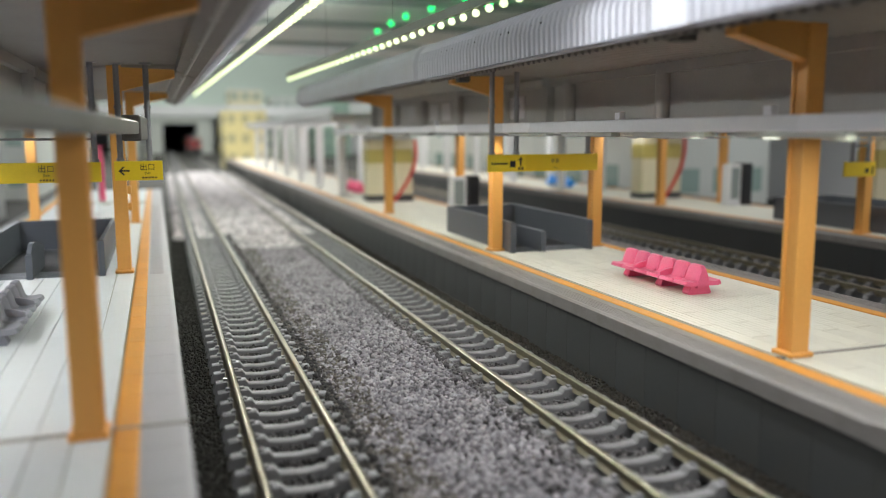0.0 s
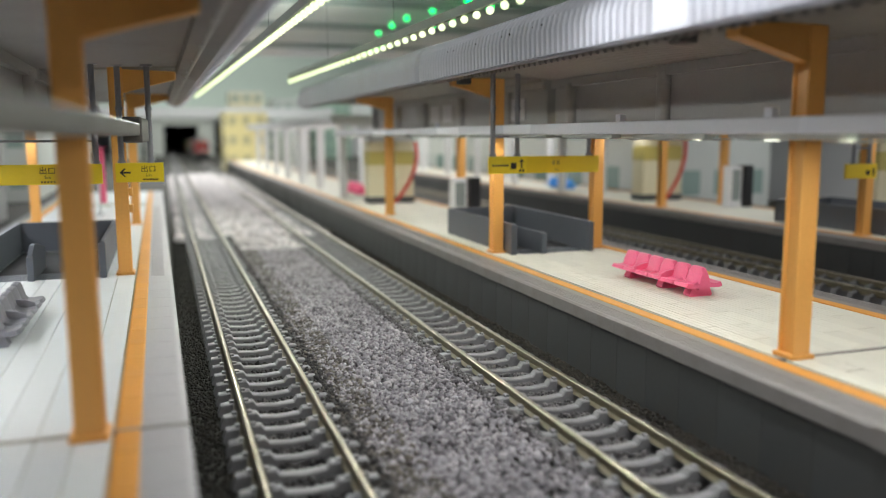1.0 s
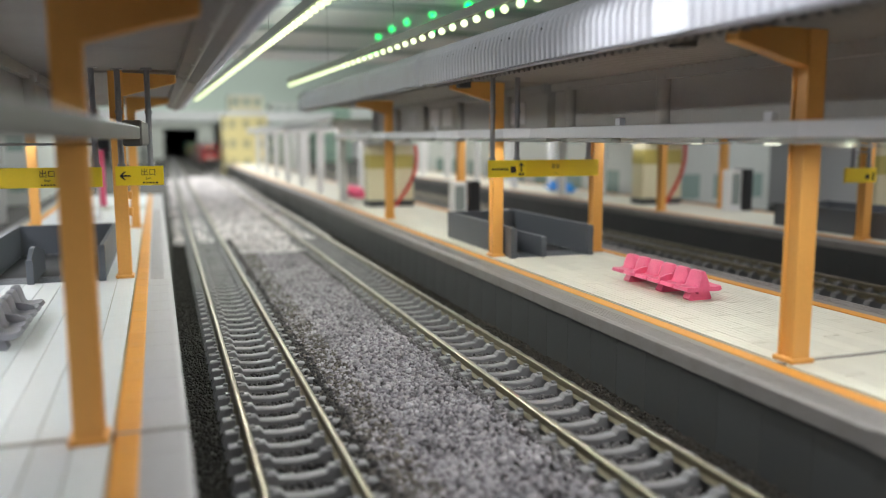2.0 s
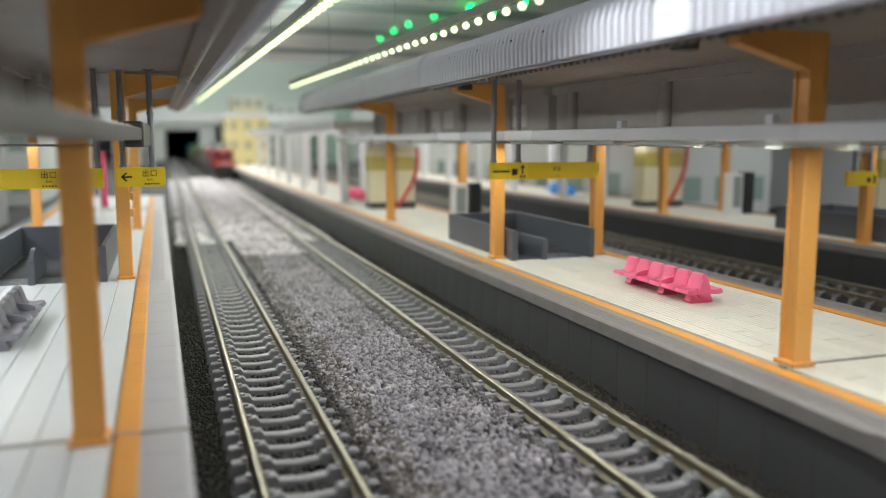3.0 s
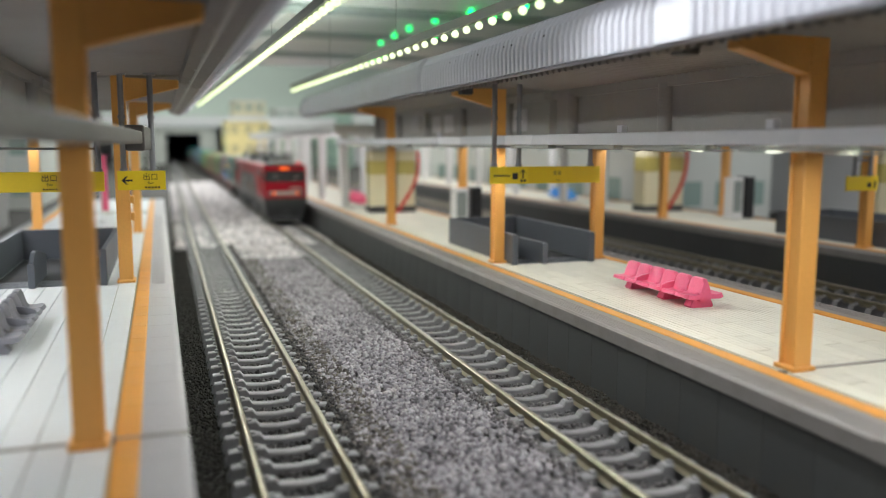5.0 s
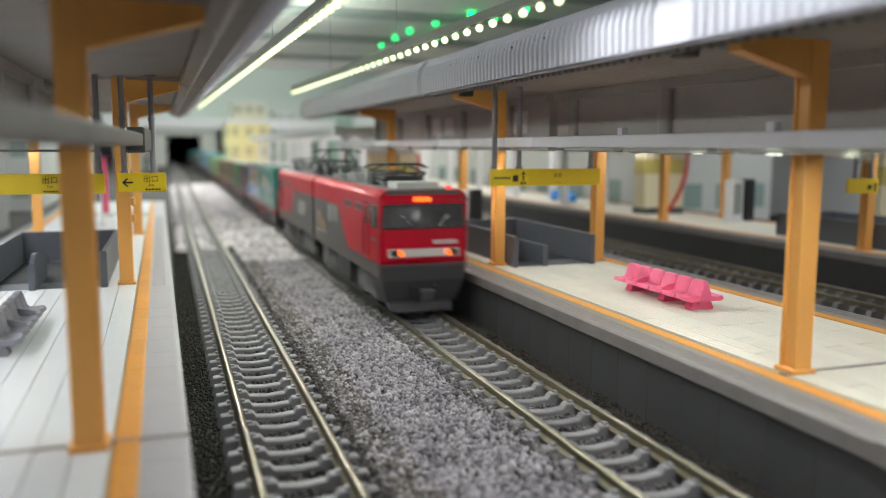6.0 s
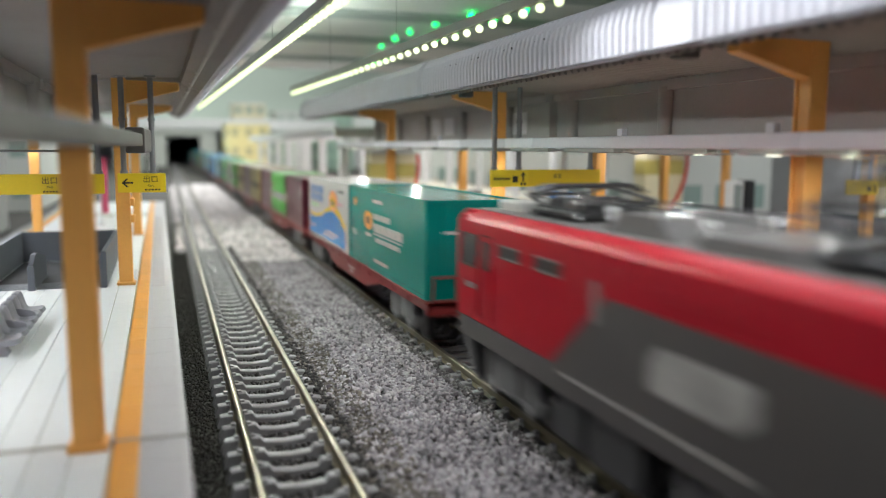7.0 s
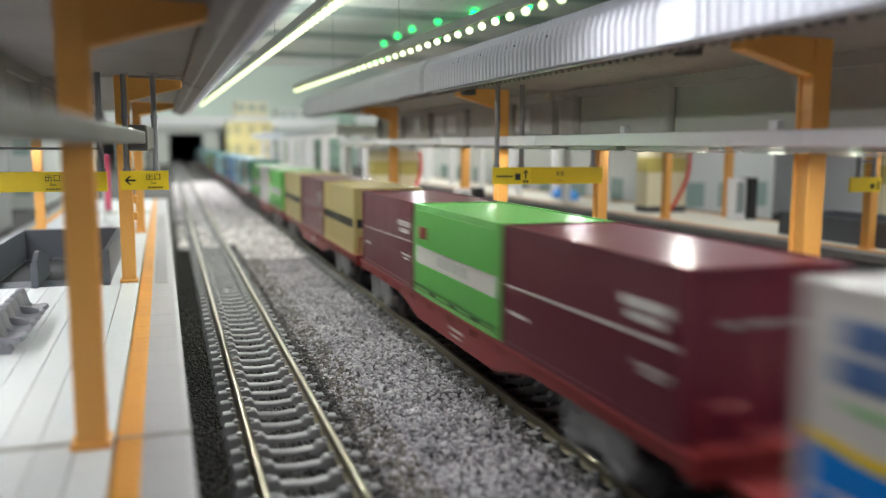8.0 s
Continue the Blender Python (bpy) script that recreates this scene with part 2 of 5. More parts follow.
def railway_track(cx, y0, y1, near0, near1, label):
    t = thing("railway_track", label, "railway track", cx, 0, 0, group="station tracks")
    for s in (-1, 1):
        bm = B()
        extrude_y(bm, rail_outline(s * 4.85, s), y0, y1)
        r = part("rail", bm, RAILSIDE, t, "worn steel rail with a shiny head")
        bm = B()
        crown = [(0.42 * math.sin(a), 0.37 * (math.cos(a) - 1) * 0.75 + 0.03) for a in (-1.1, -0.75, -0.4, -0.13, 0.13, 0.4, 0.75, 1.1)]
        extrude_y(bm, [(s * 4.85 - 0.36, -0.2)] + [(s * 4.85 + a, b) for a, b in crown] + [(s * 4.85 + 0.36, -0.2)], y0, y1)
        head = part("rail_head", bm, RAIL, r, "polished rail head", smooth=True)
        head.matrix_parent_inverse = Matrix.Identity(4)
    rest = []
    y = y0
    while y < y1:
        if near0 <= y <= near1:
            piece("sleeper", SLEEPER, t, 0, y)
        else:
            rest.append(y)
        y += PITCH
    bm = B()
    for y in rest:
        box(bm, -7.6, 7.6, y - 0.8, y + 0.8, -3.2, -1.75)
        for s in (-1, 1):
            box(bm, s * 4.8 - 1.9, s * 4.8 + 1.9, y - 0.6, y + 0.6, -1.75, -1.2)
    far = part("sleeper_rest", bm, TIE, t)
    far["kind"] = "stuff"
    return t


SLEEPER = sleeper_mesh()
railway_track(TRACKS[0], 18, 3200, 30, 420, "single railway track with grey concrete sleepers and worn rails")
railway_track(TRACKS[1], 18, 3200, 30, 420, "single railway track with grey concrete sleepers and brownish rails")
railway_track(TRACKS[2], 18, 1000, 90, 330, "railway track in the shade behind the island platform")
railway_track(TRACKS[3], 18, 1000, 90, 330, "railway track in the shade beside the far platform")


def bed_height(x, y):
    """Height of the loose ballast over the layout board."""
    h = GROUND_Z + 0.35
    for c in TRACKS[:2]:
        d = abs(x - c)
        if d < 7.6:
            h = max(h, -2.98)
    mid = (TRACKS[0] + TRACKS[1]) / 2
    d = abs(x - mid)
    if d < 12.4:
        h = max(h, -2.3 + 0.55 * min(1.0, (12.4 - d) / 1.8))
    h += 0.28 * noise.noise((x * 0.22, y * 0.22, 0)) + 0.12 * noise.noise((x * 0.7, y * 0.7, 4))
    return h


def ballast(name, x0, x1, y0, y1, size, spacing, material, label, lift=0.0):
    """Loose stones, one joined object: squashed, turned, uneven eight-sided grains."""
    rng = np.random.default_rng(7)
    n = int((x1 - x0) * (y1 - y0) / spacing ** 2)
    xs, ys = rng.uniform(x0, x1, n), rng.uniform(y0, y1, n)
    keep = np.ones(n, bool)
    for c in TRACKS[:2]:
        keep &= ~((np.abs(np.abs(xs - c) - 4.85) < 1.25))
    xs, ys = xs[keep], ys[keep]
    n = len(xs)
    zs = np.array([bed_height(a, b) for a, b in zip(xs, ys)]) + rng.uniform(-0.1, 0.25, n) * size + lift
    unit = np.array([(1, 0, 0), (-1, 0, 0), (0, 1, 0), (0, -1, 0), (0, 0, 1), (0, 0, -1)], float)
    faces = np.array([(0, 2, 4), (2, 1, 4), (1, 3, 4), (3, 0, 4), (2, 0, 5), (1, 2, 5), (3, 1, 5), (0, 3, 5)])
    q = rng.normal(size=(n, 4))
    q /= np.linalg.norm(q, axis=1)[:, None]
    w, a, b, c = q.T
    R = np.stack([1 - 2 * (b * b + c * c), 2 * (a * b - c * w), 2 * (a * c + b * w), 2 * (a * b + c * w), 1 - 2 * (a * a + c * c), 2 * (b * c - a * w),
                  2 * (a * c - b * w), 2 * (b * c + a * w), 1 - 2 * (a * a + b * b)], axis=1).reshape(n, 3, 3)
    s = size * rng.lognormal(0, 0.28, (n, 1)) * rng.uniform(0.65, 1.15, (n, 6)) * 0.62
    v = np.einsum("nij,nkj->nki", R, unit[None] * s[:, :, None]) + np.stack([xs, ys, zs], 1)[:, None, :]
    verts = v.reshape(-1, 3) * MM
    fs = (faces[None] + 6 * np.arange(n)[:, None, None]).reshape(-1, 3)
    me = bpy.data.meshes.new(name)
    me.vertices.add(len(verts))
    me.vertices.foreach_set("co", verts.ravel())
    me.loops.add(fs.size)
    me.loops.foreach_set("vertex_index", fs.ravel())
    me.polygons.add(len(fs))
    me.polygons.foreach_set("loop_start", np.arange(0, fs.size, 3))
    me.update(calc_edges=True)
    me.materials.append(material)
    return tagged(new(name, me), label, "ballast", kind="stuff")


def stone_material(name, base, spread):
    m = bpy.data.materials.new(name)
    m.use_nodes = True
    n, l = m.node_tree.nodes, m.node_tree.links
    p = n["Principled BSDF"]
    g = n.new("ShaderNodeNewGeometry")
    cr = n.new("ShaderNodeValToRGB")
    e = cr.color_ramp.elements
    e[0].position, e[0].color = 0.0, (*[c * (1 - spread) for c in base], 1)
    e[1].position, e[1].color = 1.0, (*[min(0.9, c * (1 + spread)) for c in base], 1)
    k = e.new(0.5)
    k.color = (*base, 1)
    k = e.new(0.93)
    k.color = (base[0] * 1.5, base[1] * 1.42, base[2] * 1.38, 1)
    k = e.new(0.06)
    k.color = (base[0] * 0.45, base[1] * 0.40, base[2] * 0.42, 1)
    l.new(g.outputs["Random Per Island"], cr.inputs[0])
    tc = n.new("ShaderNodeTexCoord")
    no = n.new("ShaderNodeTexNoise")
    no.inputs["Scale"].default_value = 90
    l.new(tc.outputs["Object"], no.inputs[0])
    mr = n.new("ShaderNodeMapRange")
    mr.inputs["From Min"].default_value, mr.inputs["From Max"].default_value = 0.35, 0.65
    mr.inputs["To Min"].default_value, mr.inputs["To Max"].default_value = 0.82, 1.12
    l.new(no.outputs[0], mr.inputs[0])
    vm = n.new("ShaderNodeVectorMath")
    vm.operation = "SCALE"
    l.new(cr.outputs[0], vm.inputs[0])
    l.new(mr.outputs[0], vm.inputs["Scale"])
    l.new(vm.outputs[0], p.inputs["Base Color"])
    p.inputs["Roughness"].default_value = 0.85
    return m


STONE = stone_material("grey_ballast_stone", (0.26, 0.25, 0.268), 0.62)
STONE_BED = stone_material("bed_ballast_stone", (0.045, 0.042, 0.042), 0.75)
# Near-black tone holds the shade between platform 1 and the rail.
STONE_SHADE = stone_material("shaded_ballast_stone", (0.014, 0.012, 0.008), 0.5)
ballast("ballast_between", 20.8, 42.7, 40, 282, 0.62, 0.42, STONE, "grey granite ballast heaped between the two tracks")
ballast("ballast_bed_near", 8.4, 21.3, 40, 330, 0.55, 0.48, STONE_BED, "grey ballast between the sleepers", lift=0.3)
ballast("ballast_bed_far", 40.2, 57.3, 40, 330, 0.5, 0.45, stone_material("mixed_ballast_stone", (0.11, 0.105, 0.107), 0.7), "grey ballast between the sleepers", lift=0.3)
ballast("ballast_brown", 18.9, 26.0, 40, 300, 0.55, 0.5, stone_material("brown_ballast_stone", (0.105, 0.095, 0.082), 0.6), "brown dirty ballast beside the track", lift=0.12)
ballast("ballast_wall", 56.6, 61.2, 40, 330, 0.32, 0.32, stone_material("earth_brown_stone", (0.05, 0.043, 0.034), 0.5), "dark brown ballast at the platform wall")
ballast("ballast_edge", 0.9, 8.6, 40, 330, 0.36, 0.34, STONE_SHADE, "dark fine ballast along the platform wall, its shade put into the colour")
# The white glare down the line is put into these pale stones.
ballast("ballast_distant", 2.0, 58.0, 300, 800, 1.2, 1.0, stone_material("glare_ballast_stone", (0.62, 0.60, 0.61), 0.25), "ballast farther down the line, paled to stand for glare", lift=0.5)

# The same glare on the middle heap, as paler stones.
ballast("ballast_glare", 20.8, 42.7, 262, 330, 0.75, 0.55, stone_material("glare_heap_stone", (0.55, 0.53, 0.54), 0.3), "ballast heaped between the tracks, paled to stand for glare", lift=0.15)

# ---- platforms ----
TOP = 8.0


def deck_board(fine, fit):
    """A deck board; the fine kind carries two narrow grooves."""
    bm = B()
    if fine:
        for k in (-1, 0, 1):
            box(bm, k * 1.03 - 0.47, k * 1.03 + 0.47, -7.68, 7.68, TOP - 0.3, TOP, 0.04)
        box(bm, -1.5, 1.5, -7.65, 7.65, TOP - 0.4, TOP - 0.12)
    else:
        box(bm, -1.5, 1.5, -7.76, 7.76, TOP - 0.4, TOP, 0.03)
    bmesh.ops.scale(bm, vec=(fit, 1, 1), verts=bm.verts)
    return bm


SKEW = 0.5            # the near platform stands half a degree off the tracks


def near_x(x, y):
    """x of a thing on the near platform, which turns about y = 100."""
    return x - (y - 100) * math.tan(radians(SKEW))


def platform(index, cx, y0, y1, near0, near1, sides, fine, deck, line_at=(17.15, 17.15), turn=0.0, edge=EDGE):
    """An island platform: side panels, overhanging edge stones, yellow line, deck boards."""
    t = thing("platform_%d" % index, "island platform with cream deck, yellow line and grey edge", "platform", cx, 0, 0, kind="structure", rz=turn)
    bm = B()
    box(bm, -21.0, 21.0, y0, y1, GROUND_Z, TOP - 0.25)
    part("platform_body", bm, GROUT, t)
    panel = mesh("wall_panel", box(B(), -0.5, 0.5, -3.85, 3.85, GROUND_Z, TOP - 2.2, 0.04), WALLGREY)
    inner = min(line_at) + 1.15
    stones = [mesh("edge_stone", edge_stone(c, inner - 20.5), edge) for c in (False, True)]
    fit = (min(line_at) - 1.15) / 15.95
    line = mesh("yellow_line", yellow_line(), YELLOW_LINE)
    board = mesh("deck_board", deck_board(fine, fit), deck)
    step = 7.75
    for s in sides:
        y = near0
        while y < near1:
            piece("wall_panel", panel, t, s * 21.2, y)
            piece("edge_stone", stones[y > 166], t, s * 20.5, y, 0, 0 if s > 0 else math.pi)
            piece("yellow_line", line, t, s * line_at[s > 0], y)
            y += step
        for a, b in ((y0, near0 - step / 2), (y - step / 2, y1)):
            if b - a < 1:
                continue
            bm = B()
            x0, x1 = sorted((s * 20.7, s * 21.7))
            box(bm, x0, x1, a, b, GROUND_Z, TOP - 2.2)
            part("side_wall", bm, WALLGREY, t)
            bm = B()
            x0, x1 = sorted((s * inner, s * 22.5))
            box(bm, x0, x1, a, b, TOP - 2.2, TOP)
            part("edge_strip", bm, edge, t)
            bm = B()
            x0, x1 = sorted((s * (line_at[s > 0] - 1.1), s * (line_at[s > 0] + 1.1)))
            box(bm, x0, x1, a, b, TOP - 0.4, TOP + 0.05)
            part("line_strip", bm, YELLOW_LINE, t)
    bm = B()
    if near0 < 100:
        # A thin darker band across the deck at y = 77.
        box(bm, -21.0 if len(sides) == 1 else -15.0, 22.4, 76.7, 77.3, TOP - 0.4, TOP + 0.12)
        part("cross_band", bm, CROSSBAND, t, "darker band across the platform near its columns")
    else:
        bm.free()
    boards = [x * fit for x in np.arange(-14.2, 14.3, 3.155)]
    ends = near0 - 5
    for i, x in enumerate(boards):
        y = ends + (7.75 if i % 2 else 0)
        while y < near1 + 5:
            piece("deck_board", board, t, x, y)
            y += 15.5
    bm = B()
    for x in boards:
        box(bm, x - 1.53 * fit, x + 1.53 * fit, near1 + 20, y1, TOP - 0.4, TOP)
        if near0 - 14 > y0:
            box(bm, x - 1.53 * fit, x + 1.53 * fit, y0, near0 - 14, TOP - 0.4, TOP)
    part("deck_far", bm, deck, t)["kind"] = "stuff"
    if len(sides) == 1:
        s = -sides[0]
        bm = B()
        x0, x1 = sorted((s * 20.7, s * 22.5))
        box(bm, x0, x1, y0, y1, GROUND_Z, TOP)
        part("side_wall", bm, WALLGREY, t)
        bm = B()
        x0, x1 = sorted((s * 15.95, s * 18.4))
        box(bm, x0, x1, y0, y1, TOP - 0.4, TOP + 0.05)
        part("line_strip", bm, YELLOW_LINE, t)
    return t


def edge_stone(cross, inner):
    """Overhanging edge block with fine anti-slip grooves."""
    bm = B()
    prof = [(inner, TOP - 2.2), (1.85, TOP - 2.2), (2.0, TOP - 2.05), (2.0, TOP - 0.25), (1.55, TOP - 0.03), (1.3, TOP), (inner, TOP)]
    extrude_y(bm, prof, -3.87, 3.87)
    if cross:
        for k in range(7):
            y = -3.3 + k * 1.1
            box(bm, -1.85, 0.6, y - 0.36, y + 0.36, TOP - 0.05, TOP + 0.07)
    else:
        for k in range(6):
            x = -1.6 + k * 0.5
            box(bm, x - 0.16, x + 0.16, -3.84, 3.84, TOP - 0.05, TOP + 0.05)
    return bm


def yellow_line():
    bm = B()
    extrude_y(bm, [(-1.1, TOP - 0.4), (1.1, TOP - 0.4), (1.1, TOP + 0.02), (0.9, TOP + 0.1), (-0.9, TOP + 0.1), (-1.1, TOP + 0.02)], -3.85, 3.85)
    return bm


# CREAM and EDGE again in paler tones, used on platform 1 only.
PALEDECK = mat("pale_platform_plastic", (0.70, 0.72, 0.73), 0.5, vary=0.05, scale=200, per_object=0.012, dirt=(0.55, 0.55, 0.53), dirt_amount=0.4)
PALEEDGE = mat("pale_edge_stone", (0.42, 0.405, 0.42), 0.6, vary=0.08, scale=160, per_object=0.012, dirt=(0.30, 0.28, 0.27), dirt_amount=0.4)
CROSSBAND = mat("cross_band_grey", (0.30, 0.28, 0.25), 0.8, vary=0.15, scale=200)
P1, P2, P3 = -21.65, 83.15, 188.0
platform(1, near_x(P1, 0), -220, 420, 44, 330, (1,), False, PALEDECK, turn=SKEW, edge=PALEEDGE)
platform(2, P2, -220, 900, 60, 330, (-1, 1), True, CREAM, (16.35, 15.6))
platform(3, P3, -220, 700, 130, 330, (-1,), True, CREAM)

# ---- canopies ----


def corrugated(pts, y0, y1, pitch, depth, plain=()):
    """A ribbed sheet: an (x, z) line swept along y, pushed out along its normal rib by rib. plain: stretches without ribs."""
    bm = B()
    nrm = []
    for i in range(len(pts)):
        a, b = Vector(pts[max(0, i - 1)]), Vector(pts[min(len(pts) - 1, i + 1)])
        d = (b - a).normalized()
        nrm.append(Vector((-d.y, d.x)))
    ys = []
    y = y0
    while y < y1:
        for f, h in ((0, 0), (0.16, 0.1), (0.34, 0.85), (0.5, 1.0), (0.66, 0.85), (0.84, 0.1)):
            yy = y + f * pitch
            if yy < y1:
                ys.append((yy, 0.6 if any(a <= yy <= b for a, b in plain) else h))
        y += pitch
    ys.append((y1, 0))
    last = None
    for yy, h in ys:
        row = [bm.verts.new((p[0] + n.x * h * depth, yy, p[1] + n.y * h * depth)) for p, n in zip(pts, nrm)]
        if last:
            for i in range(len(pts) - 1):
                bm.faces.new((last[i], last[i + 1], row[i + 1], row[i]))
        last = row
    return bm


def mirror_pts(pts, s):
    return [(s * x, z) for x, z in pts]


PALEPLATE = mat("pale_plate_plastic", (0.62, 0.60, 0.62), 0.3, vary=0.06, scale=80)
OUT = [(30.95, 46.0), (31.05, 49.2), (30.75, 50.6), (29.9, 51.6), (28.4, 52.15), (20, 51.6), (0, 50.2)]
UND = [(30.2, 46.0), (26.8, 47.2), (26.3, 48.5), (14, 48.0), (0.0, 47.4)]


def canopy(cx, y0, y1, sides, plain, label, drop=0.0, turn=0.0):
    """Half or whole butterfly canopy module with a ribbed roof and eaves, ribbed ceiling, centre panel and gutter pipe."""
    t = thing("canopy", label, "platform canopy", cx, 0, -drop, group="platform canopies", rz=turn)
    for s in sides:
        out = mirror_pts(OUT, s)
        part("roof_sheet", corrugated(out, y0, y1, 1.62, -1.5 * s, plain), ROOF, t, "ribbed light grey roof sheet and eave", smooth=False)
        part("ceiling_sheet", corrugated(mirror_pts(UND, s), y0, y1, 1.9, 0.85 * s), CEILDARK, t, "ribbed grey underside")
        bm = B()
        x0, x1 = sorted((s * 30.2, s * 30.95))
        box(bm, x0, x1, y0, y1, 45.75, 46.1)
        part("eave_lip", bm, ROOF, t)
        bm = B()
        rod(bm, (s * 28.2, y0, 46.1), (s * 28.2, y1, 46.1), 0.32)
        y = y0 + 10
        while y < y1:
            x0, x1 = sorted((s * 27.6, s * 28.8))
            box(bm, x0, x1, y - 0.4, y + 0.4, 45.8, 47.0)
            y += 23
        part("gutter_pipe", bm, CEIL, t, "thin grey pipe under the eave", smooth=True)
    for yy in (y0, y1):
        for s in sides:
            bm = B()
            prof = mirror_pts(OUT + UND[::-1], s)
            extrude_y(bm, prof, yy - 0.25 if yy == y1 else yy, yy if yy == y1 else yy + 0.25)
            part("end_plate", bm, ROOF, t)
    bm = B()
    box(bm, -1.2, 1.2, y0, y1, 36.2, 47.3)
    part("centre_panel", bm, CEIL, t, "grey panel hung along the canopy's middle")
    for s in (-1, 1):
        bm = B()
        x0, x1 = sorted((s * 1.2, s * 2.3))
        box(bm, x0, x1, y0, y1, 45.0, 47.7)
        box(bm, x0, x1, y0, y1, 36.2, 37.3)
        part("panel_rim", bm, CEIL, t)
        # Plain paler rectangles along the panel, without print.
        for py, pz in ((181, 38.2), (234, 38.6), (246, 38.6), (270, 39.0), (292, 39.2)) if turn == 0 else ():
            if y0 < py < y1 - 12:
                bm = B()
                box(bm, *sorted((s * 1.2, s * 1.5)), py, py + 8.5, pz, pz + 5.2, 0.1)
                part("pale_plate", bm, PALEPLATE, t, "pale blank plate on the panel")
        y = y0 + (123 - y0) % 34
        while y < y1:
            bm = B()
            rod(bm, (s * 1.6, y, 36.4), (s * 1.6, y, 45.6), 1.4, 14)
            part("panel_rib", bm, CEIL, t, smooth=True)
            y += 34
    return t


# Both near modules run on unseen behind the camera, added to block light.
canopy(P2, -200, 165.4, (-1, 1), ((73.2, 80.3),), "long light grey ribbed canopy with one smooth joint plate", 0.45)
canopy(P2, 169.3, 330, (-1, 1), ((318, 326),), "light grey ribbed canopy farther along the island platform", 0.3)
canopy(near_x(P1 - 1.2, 0), -200, 165.4, (1, -1), (), "dim grey canopy close overhead with ribbed underside", 0.2, SKEW)
canopy(near_x(P1 - 1.2, 0), 169.3, 330, (1, -1), (), "dim grey canopy farther along the platform", 0.2, SKEW)
canopy(P3, -100, 330, (-1, 1), (), "grey canopy over the far platform")


def canopy_column(cx, y, sx, label, clips=False):
    """An orange H-section column with a tapered arm to the eave."""
    t = thing("canopy_column", label, "column", cx, y, TOP, group="canopy columns")
    bm = B()
    box(bm, -1.25, 1.25, -1.3, -0.85, 0, 39.4, 0.1)
    box(bm, -1.25, 1.25, 0.85, 1.3, 0, 39.4, 0.1)
    box(bm, -0.95, 0.95, -0.85, 0.85, 0, 39.4)
    part("shaft", bm, ORANGE, t)
    bm = B()
    box(bm, -1.7, 1.7, -1.7, 1.7, 0, 0.6, 0.18)
    part("base", bm, ORANGE, t)
    bm = B()
    prof = [(-sx * 1.2, 32.6), (sx * 1.25, 34.8), (sx * 10.9, 37.2), (sx * 10.9, 38.7), (sx * 1.25, 38.95), (-sx * 1.2, 38.95)]
    extrude_y(bm, prof, -1.15, 1.15)
    bmesh.ops.bevel(bm, geom=list(bm.edges), offset=0.18, segments=1, affect="EDGES")
    part("arm", bm, ORANGE, t)
    bm = B()
    for z in (12.0, 15.2) if clips else ():
        box(bm, 1.3, 2.0, -0.7, 0.7, z, z + 1.5, 0.1)
    if clips:
        part("clip", bm, ORANGE, t)
    else:
        bm.free()
    return t


for y in (-110, -16.5, 77.5, 171.5, 265):
    canopy_column(70.6, y, -1, "orange plastic canopy column on the island platform")
for y in (-110, -16.5, 77.5, 171.5, 265):
    canopy_column(95.9, y, 1, "orange plastic canopy column on the island platform's far side")
for x, y in [(near_x(-7.6, y), y) for y in (-110, -16.5, 76.5, 168.5, 264)]:
    canopy_column(x, y, 1, "orange plastic canopy column close to the yellow line", y == 168.5)
for y in (-110, -16.5, 76.5, 168.5, 264):
    canopy_column(near_x(-35.0, y), y, -1, "orange plastic canopy column across the near platform")
for y in (76.5, 168.5, 262):
    canopy_column(174.0, y, -1, "orange plastic canopy column on the far platform")
    canopy_column(201.0, y, 1, "orange plastic canopy column on the far platform's other side")


def light_beam(x, y0, y1, lugs, label, lit=(), side=1, shell=None, turn=0.0):
    """A white hanging light rail with clear lens strips below and small lugs above."""
    t = thing("light_beam", label, "light fixture", x, 0, 0, group="hanging light rails", rz=turn)
    bm = B()
    box(bm, -1.1, 1.1, y0, y1, 34.6, 36.5, 0.22)
    part("rail", bm, shell or BEAMWHITE, t)
    bm = B()
    y = y0 + 3
    while y < y1 and not shell:
        box(bm, -0.85, 0.85, y, min(y1, y + 17), 33.9, 34.65, 0.2)
        y += 23
    if shell:
        box(bm, -1.5, 1.4, y1 - 22, y1, 33.5, 37.5, 0.35)
        part("end_cap", bm, shell, t, "rough grey end block")
    else:
        part("lens_strip", bm, CLEAR, t, "clear lens strip")
    bm = B()
    for y in lit:
        box(bm, -0.35, 0.35, y - 0.9, y + 0.9, 33.8, 33.95)
    if lit:
        part("diode_row", bm, LED_SOFT, t, "small lit diodes")
    else:
        bm.free()
    for y in lugs:
        bm = B()
        box(bm, -0.5, 0.5, y - 0.7, y + 0.7, 36.4, 37.6, 0.1)
        part("lug", bm, BEAMWHITE, t)
    for y in (-110, -16.5, 77.2, 171.2, 264.5):
        if y0 < y < y1:
            bm = B()
            box(bm, *sorted((side * 0.9, side * 3.8)), y - 0.6, y + 0.6, 35.0, 36.0)
            part("bracket", bm, BEAMWHITE, t, "short bracket to the column")
    return t


LED_SOFT = mat("soft_led_glow", (0.95, 1.0, 0.82), 0.5, vary=0, bump=0, emit=3.0)
# The white rail's plastic, darkened here for the shade under the canopy.
SHADEBEAM = mat("shaded_beam_plastic", (0.075, 0.068, 0.063), 0.45, vary=0.06, scale=100)
CLEAR = mat("clear_lens", (0.75, 0.77, 0.74), 0.15, vary=0.03, bump=0, transmission=0.5)
